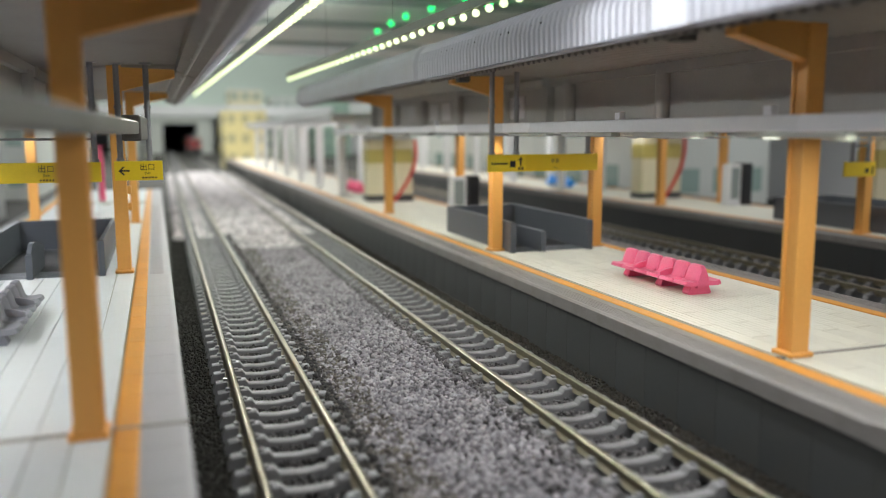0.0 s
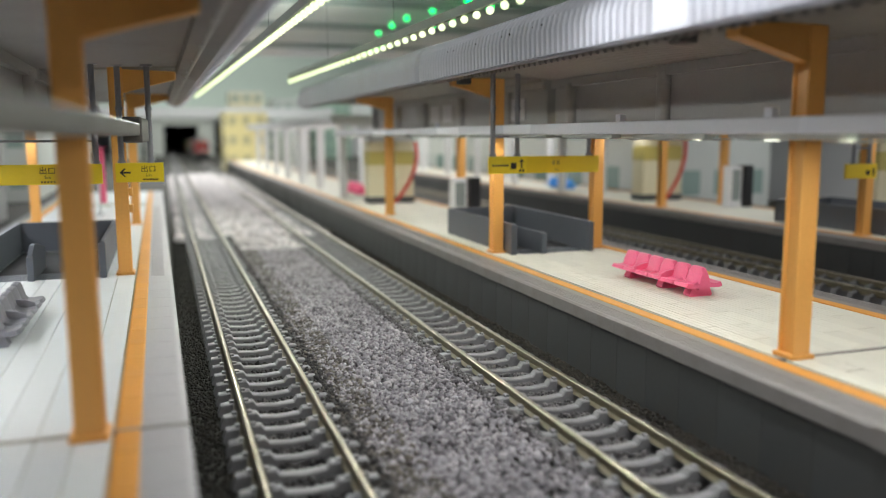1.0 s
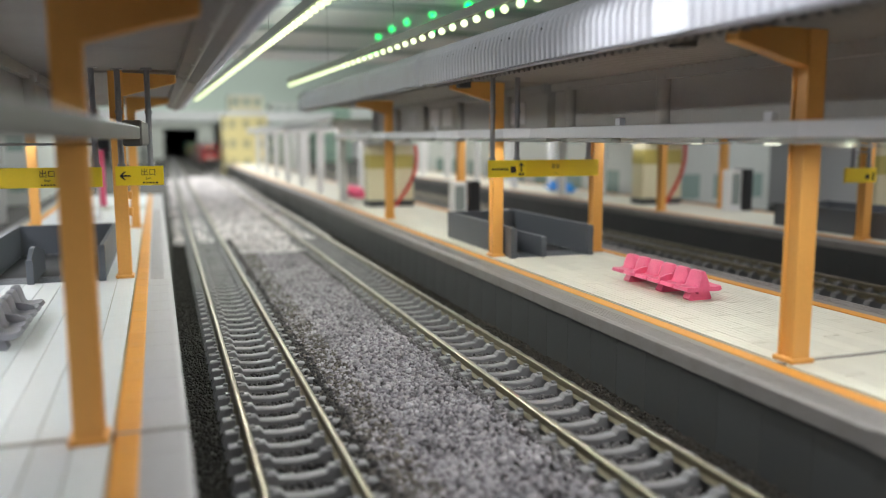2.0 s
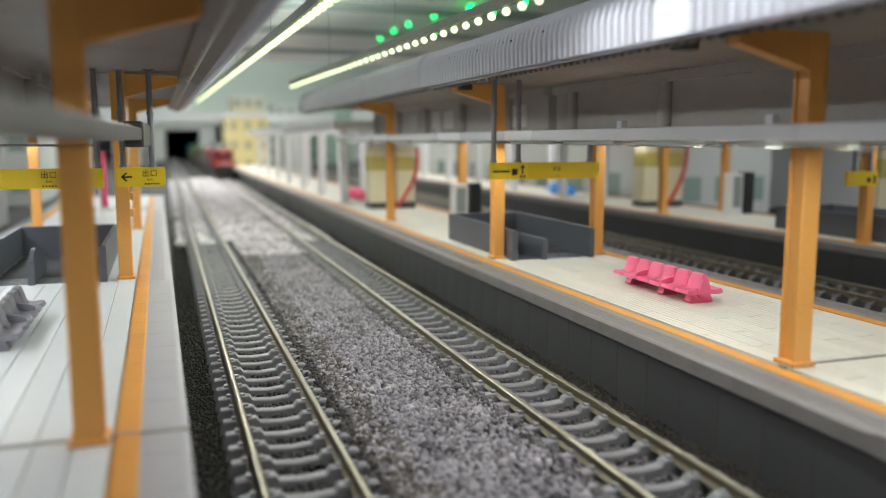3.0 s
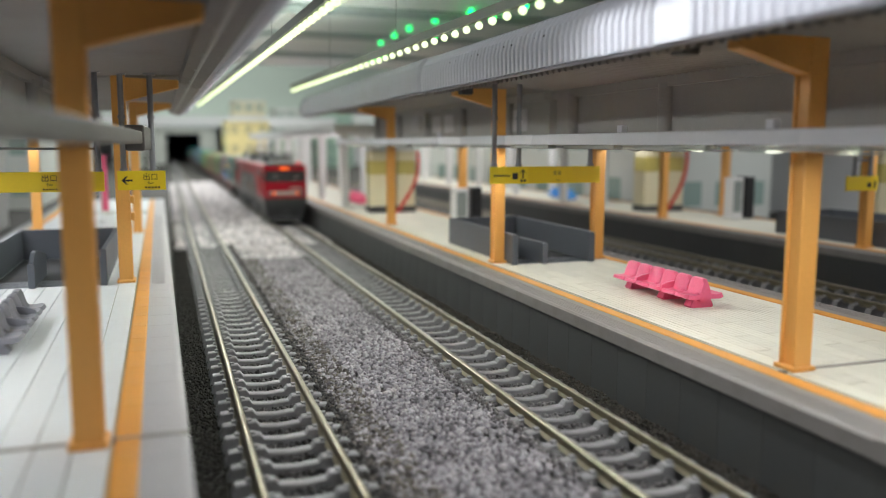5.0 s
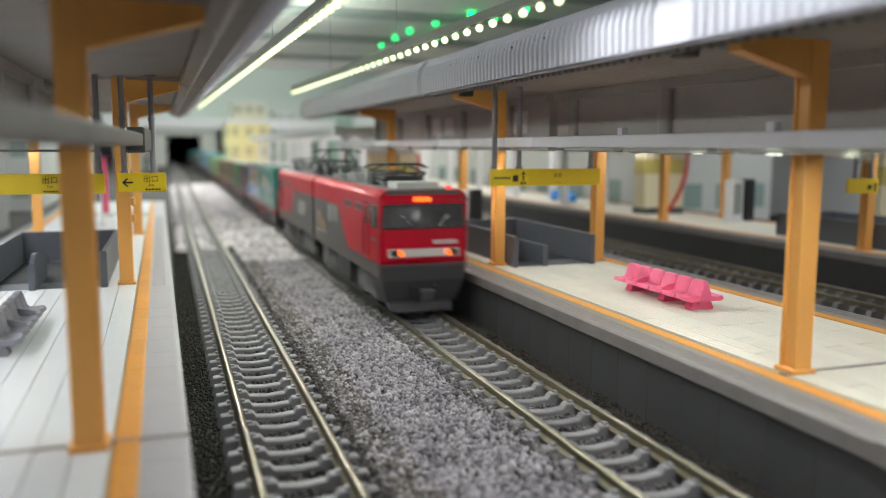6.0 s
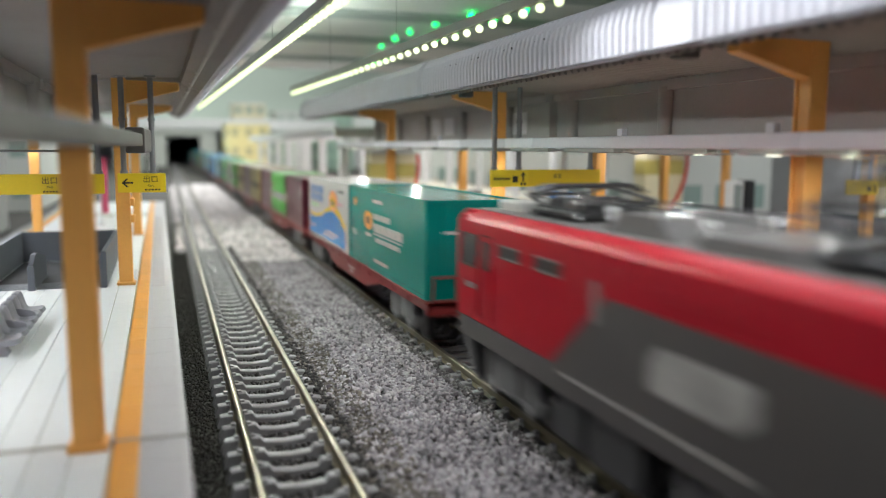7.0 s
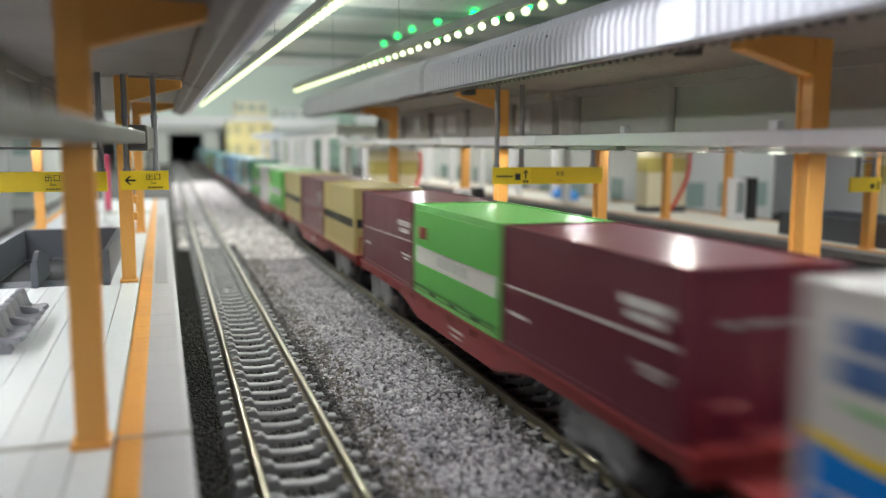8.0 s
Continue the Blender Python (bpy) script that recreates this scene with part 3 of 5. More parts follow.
light_beam(66.0, -190, 330, (78, 111, 200, 290), "glossy white light rail hung under the canopy", (66.4, 77.6, 91.5, 300))
light_beam(100.3, -190, 330, (78, 111, 200, 290), "white light rail on the far side of the canopy", (), -1)
light_beam(-8.1, -60, 158, (), "unlit light rail hung close under the canopy, coloured grey for shade", (), -1, SHADEBEAM, -1.5)
light_beam(169.2, 60, 330, (111, 200, 290), "white light rail over the far platform", (150, 176, 265, 300))

def eave_holes(cx, y0, y1, s, parent_label):
    """Small dark fixing holes along the eave."""
    t = thing("eave_fixing", parent_label, "fixing", cx, 0, 0)
    me = mesh("fixing_hole", rod(B(), (s * 31.0, 0, 49.75), (s * 32.05, 0, 49.9), 0.16, 8), BLACK)
    y = y0
    while y < y1:
        piece("fixing_hole", me, t, 0, y)
        y += 2.9
    return t


eave_holes(P2, 108.0, 154, -1, "row of small dark fixings along the ribbed eave")

# ---- far walls, board overhead and its LED strips ----
bm = B()
box(bm, -420, 520, 150, 470, 78, 82)
board = tagged(new("ceiling", mesh("ceiling", bm, BOARD)), "grey-green board over the layout", "ceiling", kind="structure")
BATTEN = mat("blue_grey_batten", (0.42, 0.47, 0.47), 0.7, vary=0.08, scale=20)
for y in (170, 212, 262, 325, 400):
    bm = B()
    box(bm, -420, 520, y, y + 13, 76.9, 78.0)
    tagged(new("ceiling_batten", mesh("ceiling_batten", bm, BATTEN)), "blue-grey batten under the board overhead", "batten", kind="structure")
bm = B()
box(bm, 330, 336, -300, 3400, GROUND_Z, 96)
tagged(new("wall_east", mesh("wall_east", bm, WHITE)), "pale wall along the layout's side", "wall", kind="structure")
bm = B()
box(bm, -420, 520, 3380, 3390, GROUND_Z, 96)
tagged(new("wall_north", mesh("wall_north", bm, WHITE)), "pale wall at the layout's end", "wall", kind="structure")
bm = B()
box(bm, -186, -180, -300, 3400, GROUND_Z, 60)
tagged(new("wall_west", mesh("wall_west", bm, WHITE)), "pale low wall on the layout's near side", "wall", kind="structure")


# Unseen wall added behind the camera to keep light off front faces.
bm = B()
box(bm, -420, 520, -306, -300, GROUND_Z, 96)
tagged(new("light_block_south", mesh("light_block_south", bm, PLAINGREY)), "added unseen grey wall behind the camera, blocking light", "wall", kind="structure")

GREENWALL = mat("pale_green_room_paint", (0.66, 0.76, 0.69), 0.8, vary=0.10, scale=16, stretch=(0.4, 1, 3))
bm = B()
box(bm, -420, 520, 1672, 1680, 66, 460)
tagged(new("wall_room", mesh("wall_room", bm, GREENWALL)), "pale green room wall above the tunnel", "wall", kind="structure")

LIGHTTAPE = mat("grey_tape", (0.3, 0.32, 0.28), 0.6, vary=0.05)


def led_strip(x0, y0, x1, y1, n, z, label):
    t = thing("led_strip", label, "light fixture", 0, 0, 0, group="overhead light strips")
    a, b = Vector((x0, y0, z)), Vector((x1, y1, z))
    d = b - a
    u = d.normalized()
    w = Vector((u.y, -u.x, 0)) * 0.45
    up = Vector((0, 0, 1.4))
    bm = B()
    lo = [bm.verts.new(p) for p in (a - w, a + w, b + w, b - w)]
    hi = [bm.verts.new(p + up) for p in (a - w, a + w, b + w, b - w)]
    bm.faces.new(lo)
    bm.faces.new(hi[::-1])
    for k in range(4):
        bm.faces.new((lo[k], lo[(k + 1) % 4], hi[(k + 1) % 4], hi[k]))
    part("tape", bm, LIGHTTAPE, t, "thin grey tape rail")
    for y in range(160, int(y1), 60):
        p = a + d * (y - y0) / (y1 - y0)
        if y > 465:
            break
        bm = B()
        rod(bm, p + up, (p.x, p.y, 78.2), 0.04, 6)
        part("wire", bm, BLACK, t, "thin hanger wire")
    me = mesh("diode", ball(B(), (0, 0, 0), 0.62, 2), LED)
    for k in range(n):
        p = b - d * (k + 0.5) / n * (y1 - 90) / (y1 - y0)
        ob = new("diode", me)
        ob.parent = t
        ob.location = Vector((p.x, p.y, z - 0.75)) * MM
    return t


led_strip(28.3, -260, 14.7, 396, 76, 53.0, "long strip of pale green-white diodes hung between the canopies")
led_strip(55.7, -260, 40.4, 280, 38, 53.0, "second strip of pale diodes hung between the canopies")


# ---- freight train: y runs back from each vehicle's front end ----
def plate(bm, pts, x0, x1):
    """A flat plate in a side plane: (y, z) outline with thickness along x."""
    return extrude_x(bm, pts, x0, x1)


def both(bm, pts, x, t=0.35, out=0.0):
    plate(bm, pts, x - t, x + out)
    plate(bm, pts, -x - out, -x + t)
    return bm


def rect(y0, y1, z0, z1):
    return [(y0, z0), (y1, z0), (y1, z1), (y0, z1)]


def wheel_set(t, y, r=2.9):
    for s in (-1, 1):
        bm = B()
        rod(bm, (s * 4.1, y, r), (s * 5.0, y, r), r, 20)
        rod(bm, (s * 3.9, y, r + 0.0), (s * 4.1, y, r), r + 0.45, 20)
        w = part("wheel", bm, UNDER, t, "dark metal wheel", smooth=True)
    bm = B()
    rod(bm, (-4, y, r), (4, y, r), 0.6, 8)
    part("axle", bm, UNDER, t)


def bogie(t, y, half=8.0, heavy=True):
    wheel_set(t, y - half * 0.62)
    wheel_set(t, y + half * 0.62)
    for s in (-1, 1):
        bm = B()
        x0, x1 = sorted((s * 6.3, s * 7.5))
        extrude_x(bm, [(y - half, 4.6), (y - half * 0.8, 2.2), (y - half * 0.4, 2.2), (y - half * 0.25, 3.2), (y + half * 0.25, 3.2), (y + half * 0.4, 2.2),
                       (y + half * 0.8, 2.2), (y + half, 5.2), (y + half * 0.35, 6.6), (y - half * 0.35, 6.6)], x0, x1)
        for k in (-0.62, 0.62):
            rod(bm, (s * 7.3, y + half * k, 2.9), (s * 8.1, y + half * k, 2.9), 1.0, 12)
            for d in (-1.5, 1.5):
                rod(bm, (s * 7.7, y + half * k + d, 3.0), (s * 7.7, y + half * k + d, 7.2), 0.6, 8)
        if heavy:
            rod(bm, (s * 7.9, y - 1.6, 3.4), (s * 7.9, y - 1.6, 8.3), 0.9, 10)
            rod(bm, (s * 7.9, y + 1.6, 3.4), (s * 7.9, y + 1.6, 8.3), 0.9, 10)
            box(bm, x0, x1 + (0.5 if s > 0 else 0), y - 3.2, y + 3.2, 3.0, 3.7)
        part("bogie_frame", bm, BOGIE, t, "dark grey bogie side frame", smooth=True)


def coupler(t, y, d):
    bm = B()
    box(bm, -0.8, 0.8, min(y, y + d * 3), max(y, y + d * 3), 4.2, 5.6, 0.2)
    box(bm, -1.5, 1.5, min(y + d * 2.0, y + d * 3.4), max(y + d * 2.0, y + d * 3.4), 3.7, 6.1, 0.3)
    part("coupler", bm, UNDER, t, "grey knuckle coupler")


def insulator(bm, x, y, z, h=2.0):
    n = 5
    for k in range(n):
        rod(bm, (x, y, z + h * k / n), (x, y, z + h * (k + 0.55) / n), 0.62, 10, 0.35)
        rod(bm, (x, y, z + h * (k + 0.55) / n), (x, y, z + h * (k + 1) / n), 0.3, 8)


def pantograph(t, y, rise):
    """A diamond pantograph: base frame, folded arms, collector heads."""
    bm = B()
    for s in (-1, 1):
        rod(bm, (s * 4.6, y - 6, 27.0), (s * 4.6, y + 6, 27.0), 0.3)
        rod(bm, (-4.6, y + s * 6, 27.0), (4.6, y + s * 6, 27.0), 0.3)
        for k in (-1, 1):
            rod(bm, (s * 1.2, y + k * 5.5, 26.2), (s * 1.2, y + k * 0.5, 27.6), 0.45)
            rod(bm, (s * 5.6, y + k * 2.5, 26.0), (s * 5.6, y + k * 2.5, 29.2), 0.3)
    p = part("pantograph", bm, PANTO, t, "dark metal pantograph", smooth=True)
    for k in range(6):
        bm = B()
        box(bm, -4.0, 4.0, y - 5.0 + k * 1.7, y - 4.0 + k * 1.7, 26.2, 28.9 - 0.25 * abs(k - 2.5), 0.12)
        part("spring_plate", bm, METAL if k % 2 else PANTO, p)
    bm = B()
    box(bm, -4.4, 4.4, y - 5.6, y + 5.6, 25.9, 27.6, 0.25)
    part("base_box", bm, DARK, p, "dark pantograph base box")
    reach = 9.5 - rise * 0.3
    for k in (-1, 1):
        bm = B()
        z = 27.4 + rise * 0.5
        for s in (-1, 1):
            rod(bm, (s * 3.6, y + k * 3.5, 27.2), (s * 4.2, y + k * reach, z), 0.36)
            rod(bm, (s * 2.2, y + k * 3.5, 27.2), (s * 2.6, y + k * reach, z), 0.24)
        rod(bm, (-4.2, y + k * reach, z), (4.2, y + k * reach, z), 0.24)
        part("lower_arm", bm, PANTO, p, smooth=True)
        bm = B()
        for s in (-1, 1):
            rod(bm, (s * 4.2, y + k * reach, z), (s * 2.6, y, 27.6 + rise), 0.26)
        part("upper_arm", bm, PANTO, p, smooth=True)
        bm = B()
        rod(bm, (-5.6, y + k * 0.9, 27.7 + rise), (5.6, y + k * 0.9, 27.7 + rise), 0.28)
        for s in (-1, 1):
            rod(bm, (s * 5.6, y + k * 0.9, 27.7 + rise), (s * 7.2, y + k * 0.9, 26.9 + rise), 0.25)
        part("collector_head", bm, PANTO, p, smooth=True)
        for s in (-1, 1):
            bm = B()
            insulator(bm, s * 4.6, y + k * 6, 25.6, 1.5)
            part("insulator", bm, METAL, p, "ribbed silvery insulator")
    return p


PANTO = mat("pantograph_metal", (0.10, 0.10, 0.105), 0.3, 0.7, vary=0.1)
DARK = mat("dark_gap", (0.02, 0.02, 0.022), 0.7, vary=0.1)
LIGHTGREY = mat("light_grey_paint", (0.50, 0.49, 0.47), 0.4, vary=0.06, scale=80)
ICON = mat("orange_print", (0.75, 0.30, 0.05), 0.5, vary=0.05, bump=0)
REDLENS = mat("red_lamp_glow", (1.0, 0.03, 0.04), 0.4, vary=0, bump=0, emit=1.2)


def freight_locomotive():
    t = thing("electric_locomotive", "red and dark grey two-section electric model locomotive with lit orange lamps", "locomotive", 48.75, 0, 0)
    LEN, MID = 158.0, 79.0
    for end in (0, 1):
        def Y(y):
            return y if end == 0 else LEN - y

        def poly(pts):
            return [(Y(y), z) for y, z in pts]

        sec = "front" if end == 0 else "rear"
        bm = B()
        y0, y1 = sorted((Y(1.2), Y(77.6)))
        extrude_y(bm, [(-8.9, 8.3), (8.9, 8.3), (8.9, 24.4), (8.2, 25.4), (7.2, 25.9), (-7.2, 25.9), (-8.2, 25.4), (-8.9, 24.4)], y0, y1)
        body = part("body_core", bm, LOCOGREY, t, "dark grey body section")
        # painted sides
        bm = B()
        both(bm, poly([(0.6, 11), (31, 11.2), (42.6, 20.3), (77.8, 20.3), (77.8, 24.5), (0.6, 24.5)]), 9.22)
        part("red_side", bm, RED, t, "glossy red body side")
        bm = B()
        for s in (-1, 1):
            extrude_y(bm, [(s * 9.22, 24.5), (s * 8.95, 25.1), (s * 8.2, 25.75), (s * 7.4, 26.05), (s * 7.4, 25.6), (s * 8.6, 24.5)], *sorted((Y(0.8), Y(77.8))))
        part("roof_shoulder", bm, RED, t, "red roof shoulder", smooth=True)
        bm = B()
        both(bm, poly([(0.9, 8.2), (77.8, 8.2), (77.8, 20.25), (42.6, 20.25), (31, 11.1), (0.9, 10.9)]), 9.18)
        part("grey_side", bm, LOCOGREY, t, "dark grey lower side")
        # front face
        bm = B()
        prof = [(0, 11.0), (0.1, 18.0), (0.9, 23.0), (0.7, 24.2), (1.6, 25.6), (2.6, 26.0), (4.5, 26.0), (4.5, 11.0)]
        extrude_x(bm, poly(prof), -9.2, 9.2)
        bmesh.ops.bevel(bm, geom=[e for e in bm.edges if abs(abs(e.verts[0].co.x) - 9.2) < 0.01 and abs(abs(e.verts[1].co.x) - 9.2) < 0.01], offset=0.7, segments=3, affect="EDGES")
        front = part("cab_front", bm, RED, t, "glossy red cab front", smooth=True)
        bm = B()
        for x0, x1 in ((-8.5, -0.5), (0.7, 8.4)):
            extrude_x(bm, poly([(0.02, 18.6), (0.62, 22.8), (1.2, 22.8), (0.9, 18.6)]), x0, x1)
        part("windscreen", bm, GLASS, front, "dark cab windscreen")
        bm = B()
        for x, w in ((-8.6, 0.26), (0.1, 0.62), (8.5, 0.26)):
            extrude_x(bm, poly([(-0.12, 18.3), (0.55, 23.1), (1.0, 23.1), (0.6, 18.3)]), x - w, x + w)
        for z, yy in ((18.45, -0.08), (22.95, 0.55)):
            box(bm, -8.7, 8.6, *sorted((Y(yy), Y(yy + 0.5))), z - 0.18, z + 0.18)
        part("window_frame", bm, BLACK, front)
        bm = B()
        box(bm, -7.6, 7.5, *sorted((Y(-0.18), Y(0.2))), 12.5, 14.2, 0.08)
        part("lamp_band", bm, LIGHTGREY, front, "pale grey lamp band")
        for s in (-1, 1):
            bm = B()
            box(bm, *sorted((s * 5.4, s * 7.0)), *sorted((Y(-0.26), Y(0))), 12.75, 13.95)
            part("lamp_housing", bm, BLACK, front)
            bm = B()
            rod(bm, (s * 5.0, Y(-0.45), 13.35), (s * 5.0, Y(0), 13.35), 0.62, 14)
            part("headlight", bm, LAMPORANGE if end == 0 else METAL, front, "round orange lamp" if end == 0 else "round unlit lamp")
        bm = B()
        for x in (-1.2, 0.0, 1.2):
            rod(bm, (x - 0.3, Y(0.2), 24.1), (x - 0.3, Y(1.2), 24.1), 0.55, 12)
        part("top_lamp", bm, LAMPORANGE if end == 0 else METAL, front, "row of small lamps over the windscreen")
        bm = B()
        for k in range(7):
            box(bm, 1.9 + k * 0.75, 2.45 + k * 0.75, *sorted((Y(-0.12), Y(0.3))), 15.0, 15.9)
        part("number_bars", bm, CWHITE, front, "pale number bars")
        bm = B()
        box(bm, -9.1, 9.1, *sorted((Y(0.25), Y(3))), 10.5, 11.0)
        part("trim_line", bm, LOCOGREY, front)
        bm = B()
        rod(bm, (6.2, Y(3.2), 25.9), (6.2, Y(3.2), 26.7), 0.7, 12, 0.35)
        part("roof_lamp", bm, REDLENS, front, "small red roof lamp", smooth=True)
        # Wipers in bright metal, standing also for white streaks reflected in the windscreen.
        bm = B()
        rod(bm, (-2.5, Y(0.0), 18.7), (-4.6, Y(0.3), 20.9), 0.13)
        rod(bm, (3.0, Y(0.0), 18.7), (5.2, Y(0.3), 20.9), 0.13)
        part("wiper", bm, METAL, front, "thin wiper arms, bright metal for streaks reflected in the glass")
        # skirt and plough
        bm = B()
        lo, hi = [bm.verts.new((x, Y(y), 3.0)) for x, y in ((-7.4, 2.2), (7.4, 2.2), (8.2, 6.5), (-8.2, 6.5))], [bm.verts.new((x, Y(y), 7.5)) for x, y in ((-8.6, 0.8), (8.6, 0.8), (8.9, 6.5), (-8.9, 6.5))]
        up = [bm.verts.new((x, Y(y), 10.6)) for x, y in ((-8.7, 0.6), (8.7, 0.6), (8.9, 6.5), (-8.9, 6.5))]
        for a, b in ((lo, hi), (hi, up)):
            for k in range(4):
                bm.faces.new((a[k], a[(k + 1) % 4], b[(k + 1) % 4], b[k]))
        bm.faces.new(lo[::-1])
        bm.faces.new(up)
        part("skirt", bm, UNDER, t, "grey front skirt")
        bm = B()
        extrude_x(bm, poly([(1.4, 1.0), (1.9, 2.9), (4.5, 2.9), (3.5, 1.0)]), -6.6, 6.6)
        part("snow_plough", bm, BLACK, t, "black snow plough")
        for s in (-1, 1):
            bm = B()
            rod(bm, (s * 2.6, Y(0.3), 3.4), (s * 2.6, Y(0.5), 6.4), 0.22, 8)
            rod(bm, (s * 2.6, Y(0.3), 6.4), (s * 1.6, Y(-0.3), 6.6), 0.22, 8)
            part("air_hose", bm, BLACK, t, "thin black air hose", smooth=True)
        coupler(t, Y(1.0), -1 if end == 0 else 1)
        for s in (-1, 1):
            for x, yy, z0, z1 in ((7.9, 0.2, 11.3, 17.2), (9.45, 13.8, 12.2, 20), (9.45, 9.0, 12.2, 20)):
                bm = B()
                rod(bm, (s * x, Y(yy), z0), (s * x, Y(yy), z1), 0.14)
                part("handrail", bm, RED, t)
        # cab side: window, door, grilles
        bm = B()
        both(bm, poly([(2.0, 18.6), (8.2, 18.6), (8.2, 22.6), (2.6, 22.6)]), 9.27, 0.3)
        part("side_window", bm, GLASS, t, "dark cab side window")
        bm = B()
        for a, b, c, d in ((1.7, 8.5, 18.25, 18.6), (1.7, 8.5, 22.6, 22.9), (8.2, 8.5, 18.3, 22.9), (1.7, 2.1, 18.3, 22.9)):
            both(bm, poly(rect(a, b, c, d)), 9.33, 0.3)
        part("side_window_frame", bm, BLACK, t)
        bm = B()
        for a, b, c, d in ((9.4, 9.6, 11.6, 23.0), (13.2, 13.4, 11.6, 23.0), (9.4, 13.4, 22.9, 23.1)):
            both(bm, poly(rect(a, b, c, d)), 9.25, 0.3)
        part("door_seam", bm, DARK, t)
        bm = B()
        both(bm, poly(rect(10.2, 12.6, 18.4, 22.2)), 9.26, 0.3)
        part("door_window", bm, GLASS, t)
        for a in (15.8, 26.6):
            bm = B()
            both(bm, poly(rect(a, a + 6.4, 20.9, 22.3)), 9.28, 0.3)
            part("vent_window", bm, BLACK, t)
            bm = B()
            for c, d in ((20.75, 20.95), (22.25, 22.45)):
                both(bm, poly(rect(a - 0.1, a + 6.5, c, d)), 9.34, 0.1)
            part("vent_trim", bm, GRILLE, t)
        if end == 0:
            bm = B()
            for k in range(13):
                both(bm, poly([(49.8, 15.6 + k * 0.33), (56.0, 15.6 + k * 0.33), (56.0, 15.78 + k * 0.33), (49.8, 15.78 + k * 0.33)]), 9.32, 0.2)
            part("louvre", bm, GRILLE, t, "grey ventilation louvre")
            bm = B()
            both(bm, poly(rect(43.6, 48.6, 16.0, 19.9)), 9.24, 0.2)
            part("side_panel", bm, GRILLE, t, "lighter grey hatch")
        bm = B()
        both(bm, poly(rect(49.5, 64.0, 22.3, 22.6)), 9.32, 0.2)
        both(bm, poly(rect(51.5, 66.0, 21.6, 21.9)), 9.32, 0.2)
        part("rain_strip", bm, RED, t)
        if end == 0:
            bm = B()
            both(bm, poly([(60, 12.6), (71, 12.9), (72, 15.0), (68, 16.0), (66, 14.9), (60, 14.6)]), 9.25, 0.2)
            part("emblem", bm, mat("faded_orange_print", (0.30, 0.17, 0.09), 0.5, vary=0.1, bump=0), t, "faded orange emblem")
            bm = B()
            both(bm, poly(rect(59.5, 73.0, 11.6, 12.1)), 9.26, 0.2)
            both(bm, poly(rect(68.6, 71.0, 15.2, 17.0)), 9.27, 0.2)
            part("emblem_bar", bm, CWHITE, t)
        else:
            bm = B()
            both(bm, poly([(50.5, 13.4), (62, 13.4), (64.5, 14.8), (64.5, 17.6), (52, 17.6), (50.5, 16.2)]), 9.25, 0.2)
            part("emblem", bm, mat("worn_pale_print", (0.34, 0.33, 0.32), 0.5, vary=0.5, scale=500, bump=0), t, "worn pale grey block emblem")
            bm = B()
            both(bm, poly(rect(33, 65, 10.3, 10.5)), 9.25, 0.2)
            part("emblem_bar", bm, CWHITE, t)
            bm = B()
            both(bm, poly(rect(40, 41.2, 17.4, 21.6)), 9.26, 0.2)
            part("panel_bar", bm, GRILLE, t)
        bm = B()
        for k in range(5):
            both(bm, poly(rect(3.6 + k * 0.85, 4.2 + k * 0.85, 15.3, 16.1)), 9.26, 0.2)
        part("side_number_bars", bm, GRILLE, t)
        # underframe
        bogie(t, Y(17), 9.5)
        bogie(t, Y(62), 9.5)
        bm = B()
        for s in (-1, 1):
            box(bm, *sorted((s * 5.5, s * 8.6)), *sorted((Y(31), Y(37.5))), 2.8, 8.3, 0.2)
            box(bm, *sorted((s * 5.5, s * 8.4)), *sorted((Y(38.5), Y(48.5))), 2.4, 8.3, 0.2)
        part("equipment_box", bm, UNDER, t, "grey equipment boxes under the frame")
        # roof gear
        bm = B()
        box(bm, -4.6, 4.6, *sorted((Y(4.5), Y(12))), 25.9, 27.4, 0.3)
        part("air_conditioner", bm, LIGHTGREY, t, "pale grey roof unit")
        bm = B()
        extrude_x(bm, poly([(36, 25.9), (38.5, 28.2), (46, 28.2), (48.5, 25.9)]), -5.6, 5.6)
        extrude_x(bm, poly([(52, 25.9), (53, 27.4), (64, 27.4), (65, 25.9)]), -6.2, 6.2)
        part("roof_hatch", bm, ROOFGREY, t, "grey roof hatches")
        bm = B()
        box(bm, -7.3, 7.3, *sorted((Y(3), Y(77.5))), 25.85, 26.12)
        part("roof_deck", bm, ROOFGREY, t, "grey roof deck")
        bm = B()
        for yy in (34, 50.5, 67, 74):
            for x in (-3.6, 3.6):
                insulator(bm, x, Y(yy), 26.0, 2.6)
        part("roof_insulator", bm, METAL, t, "ribbed silvery insulators")
        bm = B()
        for x in (-3.6, 3.6):
            rod(bm, (x, Y(34), 28.7), (x, Y(77), 28.7), 0.18)
        rod(bm, (-5.2, Y(68), 27.0), (5.2, Y(68), 27.0), 0.9, 12)
        part("roof_cable", bm, PANTO, t)
        pantograph(t, Y(22), 3.0 if end == 0 else 2.4)
        if end == 1:
            pantograph(t, Y(70), 5.8)
    bm = B()
    for k in range(4):
        box(bm, -7.6 + 0.3 * (k % 2), 7.6 - 0.3 * (k % 2), 77.4 + k * 0.8, 78.2 + k * 0.8, 7.5, 25.0)
    part("gangway_bellows", bm, DARK, t, "black bellows between the sections")
    return t


GRILLE = mat("grey_grille", (0.24, 0.24, 0.24), 0.45, vary=0.08, scale=100)


